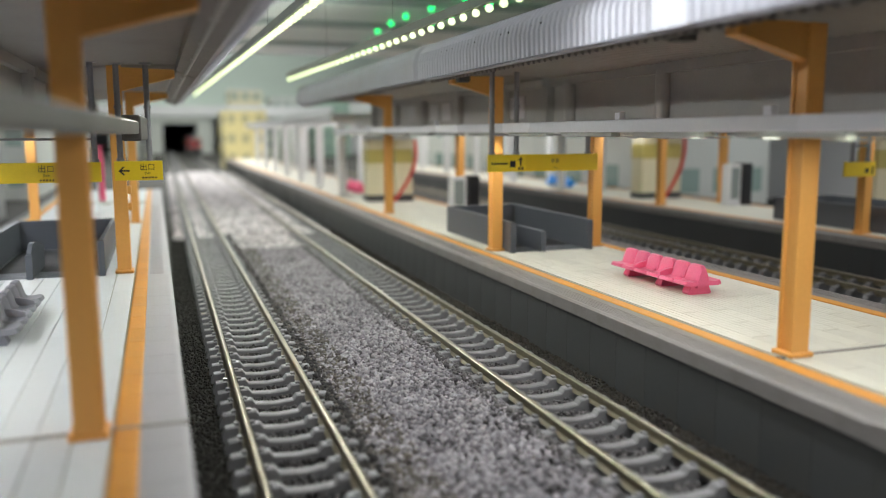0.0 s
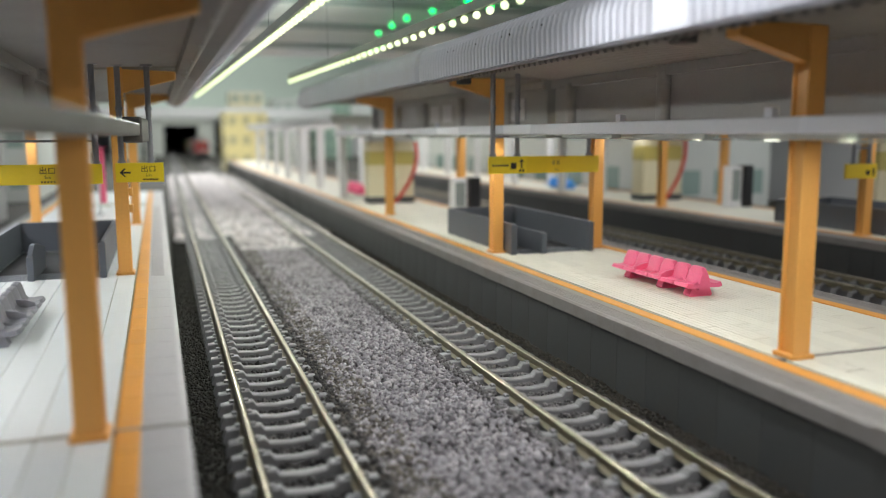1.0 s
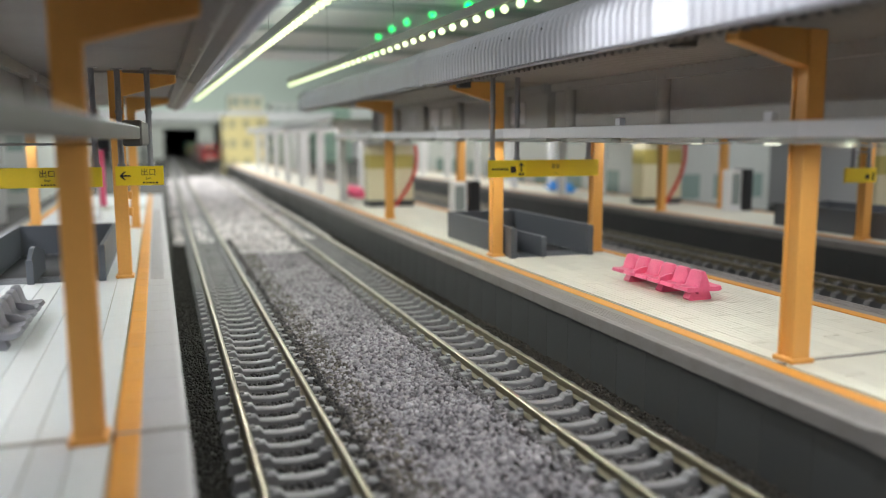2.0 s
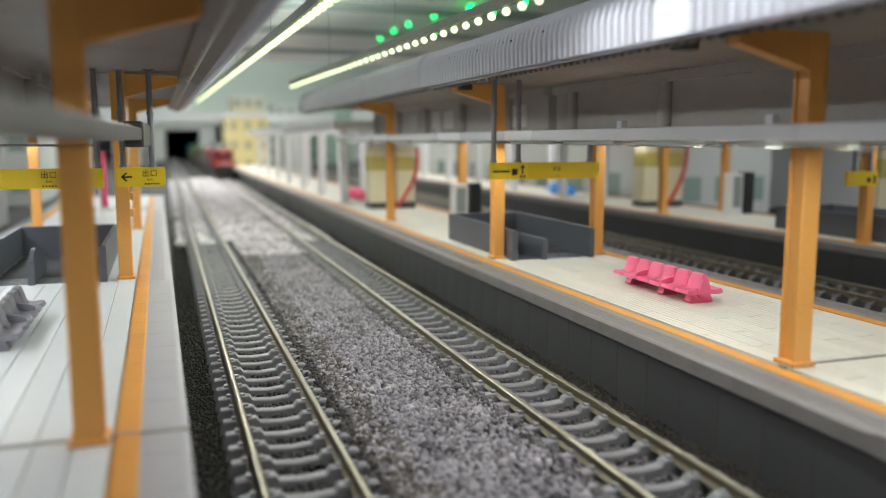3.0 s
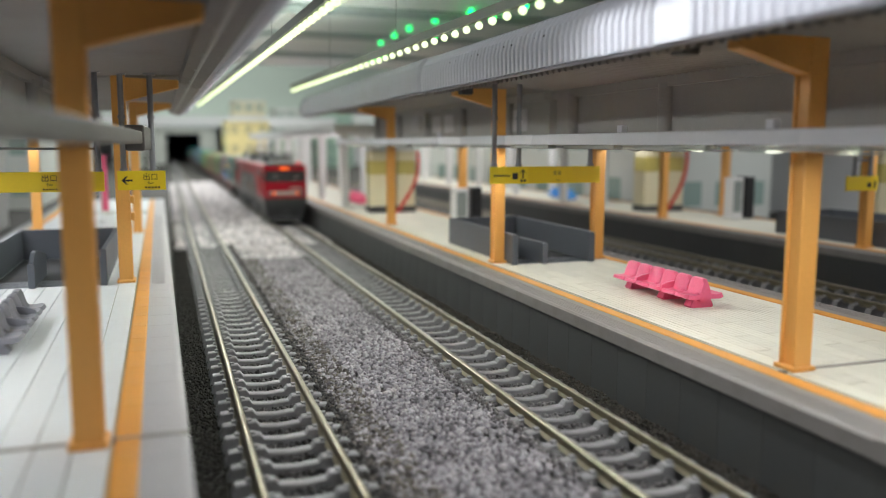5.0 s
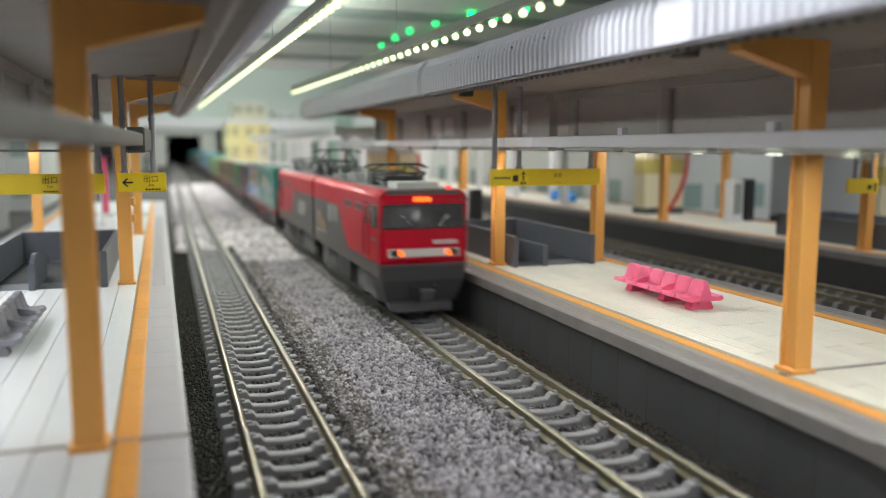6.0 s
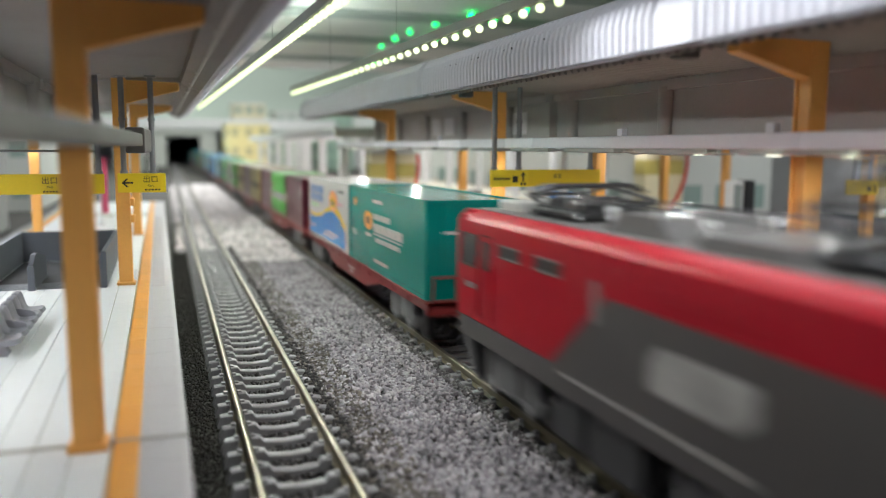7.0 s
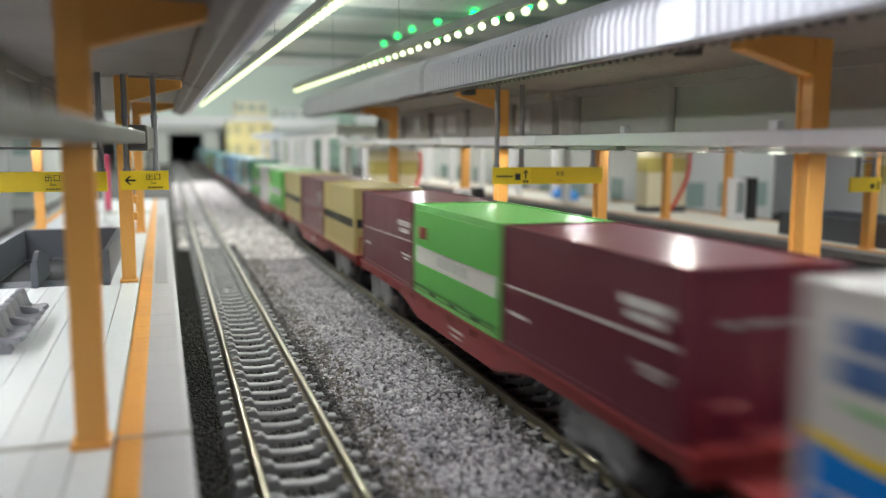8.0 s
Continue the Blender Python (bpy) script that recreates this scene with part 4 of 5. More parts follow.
def container(y0, length, material, label, category="container"):
    """A freight container: corner posts, rails, ribbed ends and door bars."""
    t = thing("container", label, category, 48.75, 0, 0, group="freight containers")
    a, b = 0.0, length
    bm = B()
    box(bm, -8.15, 8.15, a + 0.25, b - 0.25, 9.75, 26.2)
    part("box_body", bm, material, t)
    bm = B()
    for s in (-1, 1):
        for yy in (a, b - 0.9):
            box(bm, *sorted((s * 7.5, s * 8.35)), yy, yy + 0.9, 9.5, 26.4, 0.1)
        box(bm, *sorted((s * 7.9, s * 8.32)), a + 0.9, b - 0.9, 9.5, 10.2)
        box(bm, *sorted((s * 7.9, s * 8.32)), a + 0.9, b - 0.9, 25.8, 26.4)
    for yy in (a, b - 0.6):
        box(bm, -7.5, 7.5, yy, yy + 0.6, 25.7, 26.38)
        box(bm, -7.5, 7.5, yy, yy + 0.6, 9.5, 10.2)
    part("frame", bm, material, t)
    bm = B()
    for x in (-5.2, -2.2, 2.2, 5.2):
        rod(bm, (x, a + 0.1, 10.3), (x, a + 0.1, 25.6), 0.22, 8)
    part("door_bar", bm, material, t)
    return t


def decal(t, name, material, polys, x=8.15, lift=0.09):
    bm = B()
    for p in polys:
        both(bm, p, x, 0.1, lift)
    return part(name, bm, material, t)


def bars(y0, y1, z0, z1, n, fill=0.7):
    """A row of plain blocks standing for unreadable print."""
    w = (y1 - y0) / n
    return [rect(y0 + k * w + w * (1 - fill) / 2, y0 + (k + 1) * w - w * (1 - fill) / 2, z0, z1) for k in range(n)]


def teal_container():
    t = container(0, 61.0, TEAL, "teal thirty-foot freight container with white print and round emblem")
    disc = [(42.0 + 3.6 * math.cos(k * math.tau / 20), 19.6 + 2.0 * math.sin(k * math.tau / 20)) for k in range(20)]
    decal(t, "emblem", ICON, [disc])
    decal(t, "emblem_mark", INK, [rect(40.6, 43.4, 18.9, 20.4)], lift=0.14)
    decal(t, "print_block", CWHITE, bars(15, 37.5, 17.6, 19.4, 9, 0.8) + bars(17, 36, 15.6, 16.5, 12, 0.75) + bars(24, 38, 20.2, 21.4, 6, 0.8) + [rect(16, 37.5, 17.0, 17.3)])
    decal(t, "small_print", CWHITE, bars(40, 44.5, 16.2, 16.9, 4) + bars(26, 37, 11.3, 12.0, 8) + bars(54, 58, 15.3, 16.6, 3, 0.9) + bars(30, 38, 23.6, 24.3, 5))
    decal(t, "small_emblem", ICON, [[(54.8 + (2.0 if k % 2 else 1.0) * math.cos(k * math.tau / 10), 22.9 + (1.1 if k % 2 else 0.55) * math.sin(k * math.tau / 10)) for k in range(10)]])
    for a in (7.5, 45.8, 53.5):
        decal(t, "panel_seam", TEAL, [rect(a, a + 0.25, 10.2, 25.8)], lift=0.04)
    bm = B()
    box(bm, -5.5, 3.5, 0.12, 0.24, 20.6, 21.1)
    part("end_print", bm, CWHITE, t)
    return t


def white_container():
    t = container(0, 56.6, CWHITE, "white freight container with blue and yellow wave print")
    ys = np.linspace(5.0, 55.7, 36)

    def wave(y):
        key = ((5, 14.7), (8, 15.9), (12, 17.1), (17, 18.1), (22, 18.4), (29, 17.6), (37, 16.0), (44, 15.3), (51, 15.1), (55.7, 15.6))
        for (a, p), (b, q) in zip(key, key[1:]):
            if y <= b:
                u = (y - a) / (b - a)
                return p + (q - p) * u * u * (3 - 2 * u)
        return key[-1][1]

    blue, yellow = [], []
    for a, b in zip(ys, ys[1:]):
        ka, kb = 0.85 + 1.2 * math.exp(-((a - 15) / 9) ** 2), 0.85 + 1.2 * math.exp(-((b - 15) / 9) ** 2)
        blue.append([(a, 10.2), (b, 10.2), (b, wave(b)), (a, wave(a))])
        yellow.append([(a, wave(a) - 0.1), (b, wave(b) - 0.1), (b, wave(b) + kb), (a, wave(a) + ka)])
    decal(t, "blue_wave", CBLUE, blue)
    decal(t, "yellow_wave", CYELLOW, yellow, lift=0.08)
    def oval(ry, rz, z):
        return [(19.5 + ry * math.cos(k * math.tau / 24), z + rz * math.sin(k * math.tau / 24)) for k in range(24)]

    decal(t, "badge", BADGERED, [oval(5.0, 2.6, 21.2)], lift=0.12)
    decal(t, "badge_field", ICON, [oval(4.3, 2.15, 21.3)], lift=0.15)
    decal(t, "badge_mark", CYELLOW, [oval(3.9, 1.25, 20.6)], lift=0.18)
    decal(t, "badge_print", INK, bars(16.6, 22.4, 20.2, 21.1, 4), lift=0.22)
    decal(t, "blue_print", NAVY, bars(33.5, 53.5, 22.3, 24.3, 5, 0.94) + bars(34.5, 54, 19.9, 21.8, 4, 0.95))
    decal(t, "green_print", CGREEN, bars(42, 53, 18.3, 18.9, 8))
    decal(t, "white_print", CWHITE, bars(14, 30, 12.2, 12.8, 12) + bars(18, 34, 11.2, 11.7, 12) + bars(46, 55, 12.4, 12.8, 8), lift=0.13)
    decal(t, "red_mark", RED, [rect(8, 13, 20.6, 21.0)], lift=0.13)
    for z in (11.5, 14.2, 16.9, 19.6, 22.3):
        decal(t, "ladder_rung", GRILLE, [rect(1.4, 3.2, z, z + 1.5)], lift=0.12)
    decal(t, "dark_print", INK, bars(6, 13, 23.6, 24.4, 6))
    return t


BADGERED = mat("orange_red_print", (0.70, 0.10, 0.02), 0.4, vary=0.04, bump=0)
NAVY = mat("navy_print", (0.045, 0.11, 0.27), 0.4, vary=0.04, bump=0)


def maroon_container():
    t = container(0, 40.0, MAROON, "maroon freight container with a thin white stripe and white print")
    decal(t, "white_stripe", CWHITE, [[(1.0, 18.5), (39.0, 17.9), (39.0, 18.15), (1.0, 18.85)]])
    decal(t, "print_block", CWHITE, bars(2.2, 10.5, 21.2, 22.3, 4, 0.9) + bars(3.2, 9.5, 19.9, 20.8, 3, 0.85))
    decal(t, "small_print", CWHITE, bars(32, 38, 14.2, 14.7, 6) + bars(2, 8, 15.4, 15.8, 5) + bars(2.6, 7, 14.7, 15.0, 5))
    for a in (9.8, 20.0, 30.2):
        decal(t, "panel_seam", MAROON, [rect(a, a + 0.2, 10.2, 25.8)], lift=0.03)
    bm = B()
    box(bm, -4.5, 4.5, 0.12, 0.24, 20.6, 21.0)
    part("end_print", bm, GRILLE, t)
    return t


def green_container():
    t = container(0, 39.4, CGREEN, "light green freight container with a white band and vertical ribs")
    decal(t, "white_band", CWHITE, [rect(1.0, 38.4, 15.4, 18.6)])
    decal(t, "band_print", GRILLE, bars(12, 27, 16.2, 17.9, 4, 0.55), lift=0.14)
    decal(t, "rib", CGREEN, [rect(a, a + 1.6, z0, z1) for a in np.arange(3.0, 37, 3.3) for z0, z1 in ((11.5, 15.3), (18.7, 25.3))], lift=0.42)
    for a in np.arange(4.7, 38, 3.3):
        decal(t, "groove", GROOVEGREEN, [rect(a, a + 0.3, 18.7, 25.4)], lift=0.12)
        decal(t, "groove", GROOVEGREEN, [rect(a, a + 0.3, 11.4, 15.3)], lift=0.12)
    decal(t, "bottom_groove", GROOVEGREEN, [rect(1.0, 38.4, 11.1, 11.4)], lift=0.46)
    decal(t, "label_plate", WAGONRED, [rect(32.5, 35.5, 20.2, 22.4)], lift=0.5)
    decal(t, "fork_pocket", INK, [rect(a, a + 2.2, 10.3, 11.3) for a in (8, 18, 28)], lift=0.14)
    return t


GROOVEGREEN = mat("dark_green_groove", (0.05, 0.19, 0.04), 0.5, vary=0.06, scale=80)


def khaki_container():
    t = container(0, 40.0, KHAKI, "khaki freight container with a black band")
    decal(t, "black_band", INK, [rect(0.6, 39.4, 16.2, 18.4)])
    bm = B()
    box(bm, -8.2, 8.2, 0.02, 0.16, 16.2, 18.4)
    part("end_band", bm, INK, t)
    decal(t, "rib", KHAKI, [rect(a, a + 0.5, 10.3, 25.6) for a in np.arange(4, 37, 4.6)], lift=0.05)
    return t


def plain_container(length, material, label):
    t = container(0, length, material, label)
    decal(t, "print_block", CWHITE, bars(length * 0.2, length * 0.7, 18, 20.4, 6))
    return t


def flat_wagon(index):
    """A container flat wagon with fish-bellied sills and two bogies."""
    t = thing("container_wagon", "red-brown container flat wagon with fish-bellied sills", "wagon", 48.75, 0, 0, group="container wagons")
    L = 127.0
    bm = B()
    for s in (-1, 1):
        prof = [(1, 8.8), (1, 7.2), (34, 6.9), (46, 4.4), (L - 46, 4.4), (L - 34, 6.9), (L - 1, 7.2), (L - 1, 8.8)]
        extrude_x(bm, prof, *sorted((s * 7.6, s * 8.2)))
        extrude_x(bm, [(1, 8.4), (1, 8.9), (L - 1, 8.9), (L - 1, 8.4)], *sorted((s * 7.4, s * 8.55)))
    part("side_sill", bm, WAGONRED, t)
    bm = B()
    box(bm, -7.6, 7.6, 1, L - 1, 7.9, 8.8)
    box(bm, -2.2, 2.2, 2, L - 2, 5.4, 7.9)
    for y in (1, L - 2.2):
        box(bm, -8.2, 8.2, y, y + 1.2, 6.4, 8.9, 0.1)
    part("deck", bm, WAGONRED, t)
    for y in (1.3, L - 1.3):
        bm = B()
        for x in (-7.2, -3.0):
            rod(bm, (x, y, 8.8), (x, y, 12.9), 0.2)
        rod(bm, (-7.2, y, 12.9), (-3.0, y, 12.9), 0.2)
        part("end_rail", bm, WAGONRED, t)
        bm = B()
        rod(bm, (7.2, y, 8.8), (7.2, y, 12.9), 0.2)
        part("brake_stand", bm, WAGONRED, t)
    bracket = mesh("sill_bracket", box(B(), -0.13, 0.13, 0, 0.6, 7.3, 8.4), WAGONRED)
    for s in (-1, 1):
        for y in np.arange(12, L - 10, 10.3):
            piece("sill_bracket", bracket, t, s * 8.27, y)
    bm = B()
    both(bm, rect(58, 64, 6.2, 6.7), 8.2, 0.1, 0.06)
    both(bm, rect(59, 63, 5.3, 5.7), 8.2, 0.1, 0.06)
    part("sill_print", bm, LIGHTGREY, t)
    bogie(t, 18, 7.6, False)
    bogie(t, L - 18, 7.6, False)
    coupler(t, 1.5, -1)
    coupler(t, L - 1.5, 1)
    return t


ROLLING = []          # each vehicle or load with its distance behind the train's front
ROLLING.append((freight_locomotive(), 0.0))
first_wagon = flat_wagon(0)
LOADS = {"teal": (teal_container(), 61.0), "white": (white_container(), 61.6), "maroon": (maroon_container(), 40.0), "green": (green_container(), 39.4),
         "khaki": (khaki_container(), 40.0), "blue": (plain_container(61.0, CBLUE, "blue freight container with pale print"), 61.0),
         "sky": (plain_container(61.0, mat("pale_blue_container_paint", (0.25, 0.45, 0.55), 0.4, vary=0.05, scale=50), "pale blue freight container"), 61.0)}
def settle(t, top):
    """Sets a container on the wagon deck and gives it its height (mm)."""
    k = (top - 8.95) / 16.9
    for ob in t.children:
        for v in ob.data.vertices:
            v.co.z = (8.95 + (v.co.z / MM - 9.5) * k) * MM


CONSIST = (("teal", "white"), ("maroon", "green", "maroon"), ("khaki", "maroon", "khaki"), ("green", "white_small", "green"), ("teal", "sky"), ("blue", "teal"), ("sky", "teal"),
           ("maroon", "green", "khaki"), ("teal", "blue"), ("green", "maroon", "maroon"), ("teal", "sky"))
LOADS["white_small"] = (plain_container(40.0, CWHITE, "white freight container with pale print"), 40.0)
for key, (ob, length) in LOADS.items():
    settle(ob, 25.9 if length > 50 else 24.5)
used = set()
wy = 174.3
for k, loads in enumerate(CONSIST):
    w = first_wagon if k == 0 else copy_thing(first_wagon, Matrix.Identity(4))
    ROLLING.append((w, wy))
    y = wy + (127 - sum(LOADS[n][1] for n in loads) - 1.0 * (len(loads) - 1)) / 2
    for n in loads:
        ob, length = LOADS[n]
        if n in used:
            ob = copy_thing(ob, Matrix.Identity(4))
        used.add(n)
        ROLLING.append((ob, y))
        y += length + 1.0
    wy += 131.0


# ---- things on the platforms ----
def letters(text, size, x, y, z, parent, material, name="lettering"):
    """Printed words standing upright, facing -y; x is their centre."""
    cu = bpy.data.curves.new(name, "FONT")
    cu.body, cu.size, cu.align_x, cu.align_y, cu.extrude = text, size * MM, "CENTER", "CENTER", 0.02 * MM
    tmp = new("lettering_curve", cu)
    me = bpy.data.meshes.new_from_object(tmp.evaluated_get(bpy.context.evaluated_depsgraph_get()))
    bpy.data.objects.remove(tmp)
    me.materials.clear()
    me.materials.append(material)
    ob = new(name, me)
    ob.parent = parent
    ob.matrix_basis = pose(x * MM, y * MM, z * MM, 90, 0, 0)
    return ob


def flat_shape(bm, pts, y, t=0.06):
    """An (x, z) outline as a thin plate facing -y."""
    return extrude_y(bm, pts, y - t, y)


def arrow_left(cx, cz, w, h):
    bm = B()
    a, b = w / 2, h / 2
    flat_shape(bm, [(cx - a + 0.1, cz - 0.16), (cx + a, cz - 0.16), (cx + a, cz + 0.16), (cx - a + 0.1, cz + 0.16)], -0.32)
    flat_shape(bm, [(cx - a, cz), (cx - a + b, cz + b), (cx - a + b * 1.5, cz + b), (cx - a + b * 0.55, cz)], -0.32)
    flat_shape(bm, [(cx - a, cz), (cx - a + b * 0.55, cz), (cx - a + b * 1.5, cz - b), (cx - a + b, cz - b)], -0.32)
    return bm


def hanging_sign(x0, x1, y, z0, z1, pipes, top, label):
    t = thing("hanging_sign", label, "sign", (x0 + x1) / 2, y, z0, group="hanging exit signs")
    w, h = (x1 - x0) / 2, z1 - z0
    bm = B()
    box(bm, -w, w, -0.3, 0.3, 0, h, 0.06)
    part("board", bm, SIGN, t)
    for px in pipes:
        bm = B()
        rod(bm, (px, 0, h), (px, 0, top - z0), 0.52, 12)
        rod(bm, (px, 0, h), (px, 0, h + 0.5), 0.7, 12)
        rod(bm, (px, 0, h + 9.4), (px, 0, h + 10.0), 0.66, 12)
        box(bm, px - 1.0, px + 1.0, -1.0, 1.0, top - z0 - 1.4, top - z0, 0.1)
        part("pipe", bm, PIPE, t, "grey hanger pipe", smooth=True)
    if len(pipes) > 1:
        bm = B()
        rod(bm, (pipes[0], 0, h + 4.0), (pipes[-1], 0, h + 4.0), 0.22)
        part("cross_bar", bm, PIPE, t)
    return t, w, h


s, w, h = hanging_sign(-8.6, -0.3, 160.0, 26.2, 29.7, (-3.0, 2.0), 48.3, "small yellow hanging exit sign with a black arrow")
part("arrow", arrow_left(-2.5, h / 2, 1.9, 1.5), INK, s)
letters("出口", 1.35, 1.5, -0.34, h * 0.66, s, INK)
letters("Exit", 0.65, 1.5, -0.34, h * 0.36, s, INK)
bm = B()
for k in range(5):
    flat_shape(bm, [(0.5 + k * 0.55, 0.35), (0.9 + k * 0.55, 0.35), (0.9 + k * 0.55, 0.62), (0.5 + k * 0.55, 0.62)], -0.32)
part("print_bar", bm, INK, s)
s, w, h = hanging_sign(-33.0, -10.6, 157.0, 26.2, 29.7, (-7.0, 8.0, 10.3), 48.3, "long yellow hanging exit sign")
letters("出口", 1.35, 2.4, -0.34, h * 0.66, s, INK)
letters("Exit", 0.65, 2.4, -0.34, h * 0.36, s, INK)
bm = B()
for k in range(5):
    flat_shape(bm, [(1.3 + k * 0.5, 0.35), (1.6 + k * 0.5, 0.35), (1.6 + k * 0.5, 0.6), (1.3 + k * 0.5, 0.6)], -0.32)
part("print_bar", bm, INK, s)
s, w, h = hanging_sign(62.0, 87.0, 155.0, 26.7, 30.2, (-11.6, -6.2, 10.2), 48.3, "long yellow hanging sign with a lift mark and arrow")
part("lift_mark", flat_shape(B(), [(-7.7, 0.9), (-6.5, 0.9), (-6.5, 2.2), (-7.7, 2.2)], -0.38), INK, s, "black lift mark")
bm = B()
flat_shape(bm, [(-5.5, 1.1), (-5.2, 1.1), (-5.2, 2.5), (-5.5, 2.5)], -0.38)
flat_shape(bm, [(-6.0, 2.2), (-5.35, 3.0), (-4.7, 2.2), (-5.35, 2.5)], -0.38)
part("arrow", bm, INK, s, "black upward arrow")
for x in (-5.9, -5.2):
    part("square_mark", flat_shape(B(), [(x, 0.35), (x + 0.45, 0.35), (x + 0.45, 0.85), (x, 0.85)], -0.38), INK, s)
for k in range(6):
    part("print_bar", flat_shape(B(), [(-11.8 + k * 0.62, 1.45), (-11.35 + k * 0.62, 1.45), (-11.35 + k * 0.62, 1.85), (-11.8 + k * 0.62, 1.85)], -0.38), INK, s)
bm = B()
for k in range(2):
    flat_shape(bm, [(1.6 + k * 1.0, 1.7), (2.3 + k * 1.0, 1.7), (2.3 + k * 1.0, 2.6), (1.6 + k * 1.0, 2.6)], -0.32)
flat_shape(bm, [(2.2, 0.7), (3.2, 0.4), (3.2, 0.55), (2.2, 0.85)], -0.32)
part("print_bar", bm, mat("faint_print", (0.42, 0.30, 0.02), 0.5, bump=0), s)
bm = B()
box(bm, -12.5, -4.2, -0.36, -0.28, 0.02, 3.48)
part("panel", bm, mat("bright_yellow_sign", (0.86, 0.66, 0.02), 0.4, vary=0.04), s, "brighter yellow end panel")
s, w, h = hanging_sign(163.3, 173.3, 165.0, 23.2, 27.0, (-2.6, 2.6), 47.8, "small yellow hanging sign over the far platform")
bm = B()
flat_shape(bm, [(1.5, 0.9), (2.7, 0.9), (2.7, 2.1), (1.5, 2.1)], -0.32)
flat_shape(bm, [(3.6, 0.6), (4.2, 0.6), (4.2, 2.6), (3.6, 2.6)], -0.32)
part("mark", bm, INK, s)


def shell(bm, y, s, w=5.3):
    """One moulded seat: pan and curved back, on side s."""
    n = 7
    prof = [(3.8, 1.9), (3.5, 2.35), (2.4, 2.2), (1.5, 2.3), (1.1, 2.8), (0.75, 4.1), (0.45, 4.85), (0.0, 5.0)]
    under = [(0.0, 1.7), (3.2, 1.65)]
    ring = prof + under
    rows = []
    for k in range(n + 1):
        u = k / n * 2 - 1
        yy = y + u * w / 2 * 0.94
        e = abs(u) ** 7
        rows.append([bm.verts.new((s * (x - (0.35 * e if x > 1.3 else 0)), yy, z - (0.8 * e if z > 2.7 else 0.1 * e) + (0.15 * u * u if 2.15 < z < 2.7 else 0))) for x, z in ring])
    m = len(ring)
    for a, b in zip(rows, rows[1:]):
        for i in range(m - 1):
            bm.faces.new((a[i], a[i + 1], b[i + 1], b[i]))
        bm.faces.new((a[m - 1], a[0], b[0], b[m - 1]))
    bm.faces.new(rows[0][::-1])
    bm.faces.new(rows[-1])


def platform_bench(x, y, material, label, seats=6, w=4.0):
    t = thing("platform_bench", label, "bench", x, y, TOP, group="platform benches")
    L = seats * w
    for i in range(seats):
        for s in (-1, 1):
            bm = B()
            shell(bm, -L / 2 + (i + 0.5) * w, s, w)
            part("seat_shell", bm, material, t, smooth=True)
    for yy in (-L / 2 + 2.0, -2.0, L / 2 - 3.4):
        bm = B()
        extrude_y(bm, [(-2.0, 0), (2.0, 0), (2.2, 0.3), (1.5, 1.8), (-1.5, 1.8), (-2.2, 0.3)], yy - 0.9, yy + 0.9)
        part("leg", bm, material, t)
    for i in (2, 4):
        for s in (-1, 1):
            bm = B()
            yy = -L / 2 + i * w
            prof = [(s * 0.4, 1.9), (s * 3.5, 2.1), (s * 3.3, 2.9), (s * 2.2, 3.3), (s * 0.8, 3.5)]
            extrude_y(bm, prof, yy - 0.3, yy + 0.3)
            part("armrest", bm, material, t)
    bm = B()
    box(bm, -1.0, 1.0, -L / 2 + 0.3, L / 2 - 0.3, 1.2, 1.9)
    part("seat_rail", bm, material, t)
    return t


platform_bench(83.0, 123.6, PINK, "bright pink moulded back-to-back bench on the island platform")
platform_bench(83.0, 372.0, PINK, "bright pink moulded bench farther along the platform")
platform_bench(-22.0, 124.5, GREYBENCH, "grey moulded back-to-back bench on the near platform")
platform_bench(188.0, 372.0, mat("blue_plastic", (0.02, 0.30, 0.80), 0.4, vary=0.05), "blue moulded bench on the far platform")


def stairwell(cx, y0, y1, half, label, fin):
    """A low walled stair opening: side walls, end wall, entry jambs, dark steps."""
    t = thing("stairwell", label, "stairwell", cx, y0, TOP, group="platform stairwells")
    L, H = y1 - y0, 6.9
    for s in (-1, 1):
        bm = B()
        box(bm, *sorted((s * (half - 0.8), s * half)), 0, L, 0, H, 0.1)
        part("side_wall", bm, STAIRGREY, t)
        bm = B()
        box(bm, *sorted((s * (half - 1.2), s * (half + 0.15))), -0.5, 0.5, 0, H * 0.98, 0.12)
        part("end_post", bm, STAIRGREY, t)
    bm = B()
    box(bm, -half, half, L - 0.8, L, 0, H, 0.1)
    part("end_wall", bm, STAIRGREY, t)
    bm = B()
    extrude_x(bm, fin, -2.6, -1.8)
    box(bm, -2.8, -1.6, -0.5, 0.3, 0, 4.6, 0.1)
    part("divider", bm, STAIRGREY, t, "low grey dividing wall")
    # No hole is cut; this dark sheet stands for the shaded opening.
    bm = B()
    box(bm, -half + 0.9, half - 0.9, 4, L - 1.2, -0.05, 0.02)
    part("stair_shade_sheet", bm, DARK, t, "flat dark sheet for the shaded stair opening")
    for k in range(8):
        bm = B()
        box(bm, -half + 0.9, half - 0.9, 1.0 + k * 0.9, 1.6 + k * 0.9, 0.0, 0.1)
        part("step_edge", bm, STAIRGREY, t)
    return t


FLAT_FIN = [(0, 0), (0, 4.7), (15, 4.5), (15, 0)]
STEEP_FIN = [(0, 0), (0, 4.8), (3, 6.3), (6, 6.3), (17, 4.2), (17, 0)]
stairwell(82.3, 166.5, 210, 10.1, "dark blue-grey walled stairwell on the island platform", FLAT_FIN)
stairwell(-22.2, 165.5, 208, 10.6, "dark blue-grey walled stairwell on the near platform", STEEP_FIN)
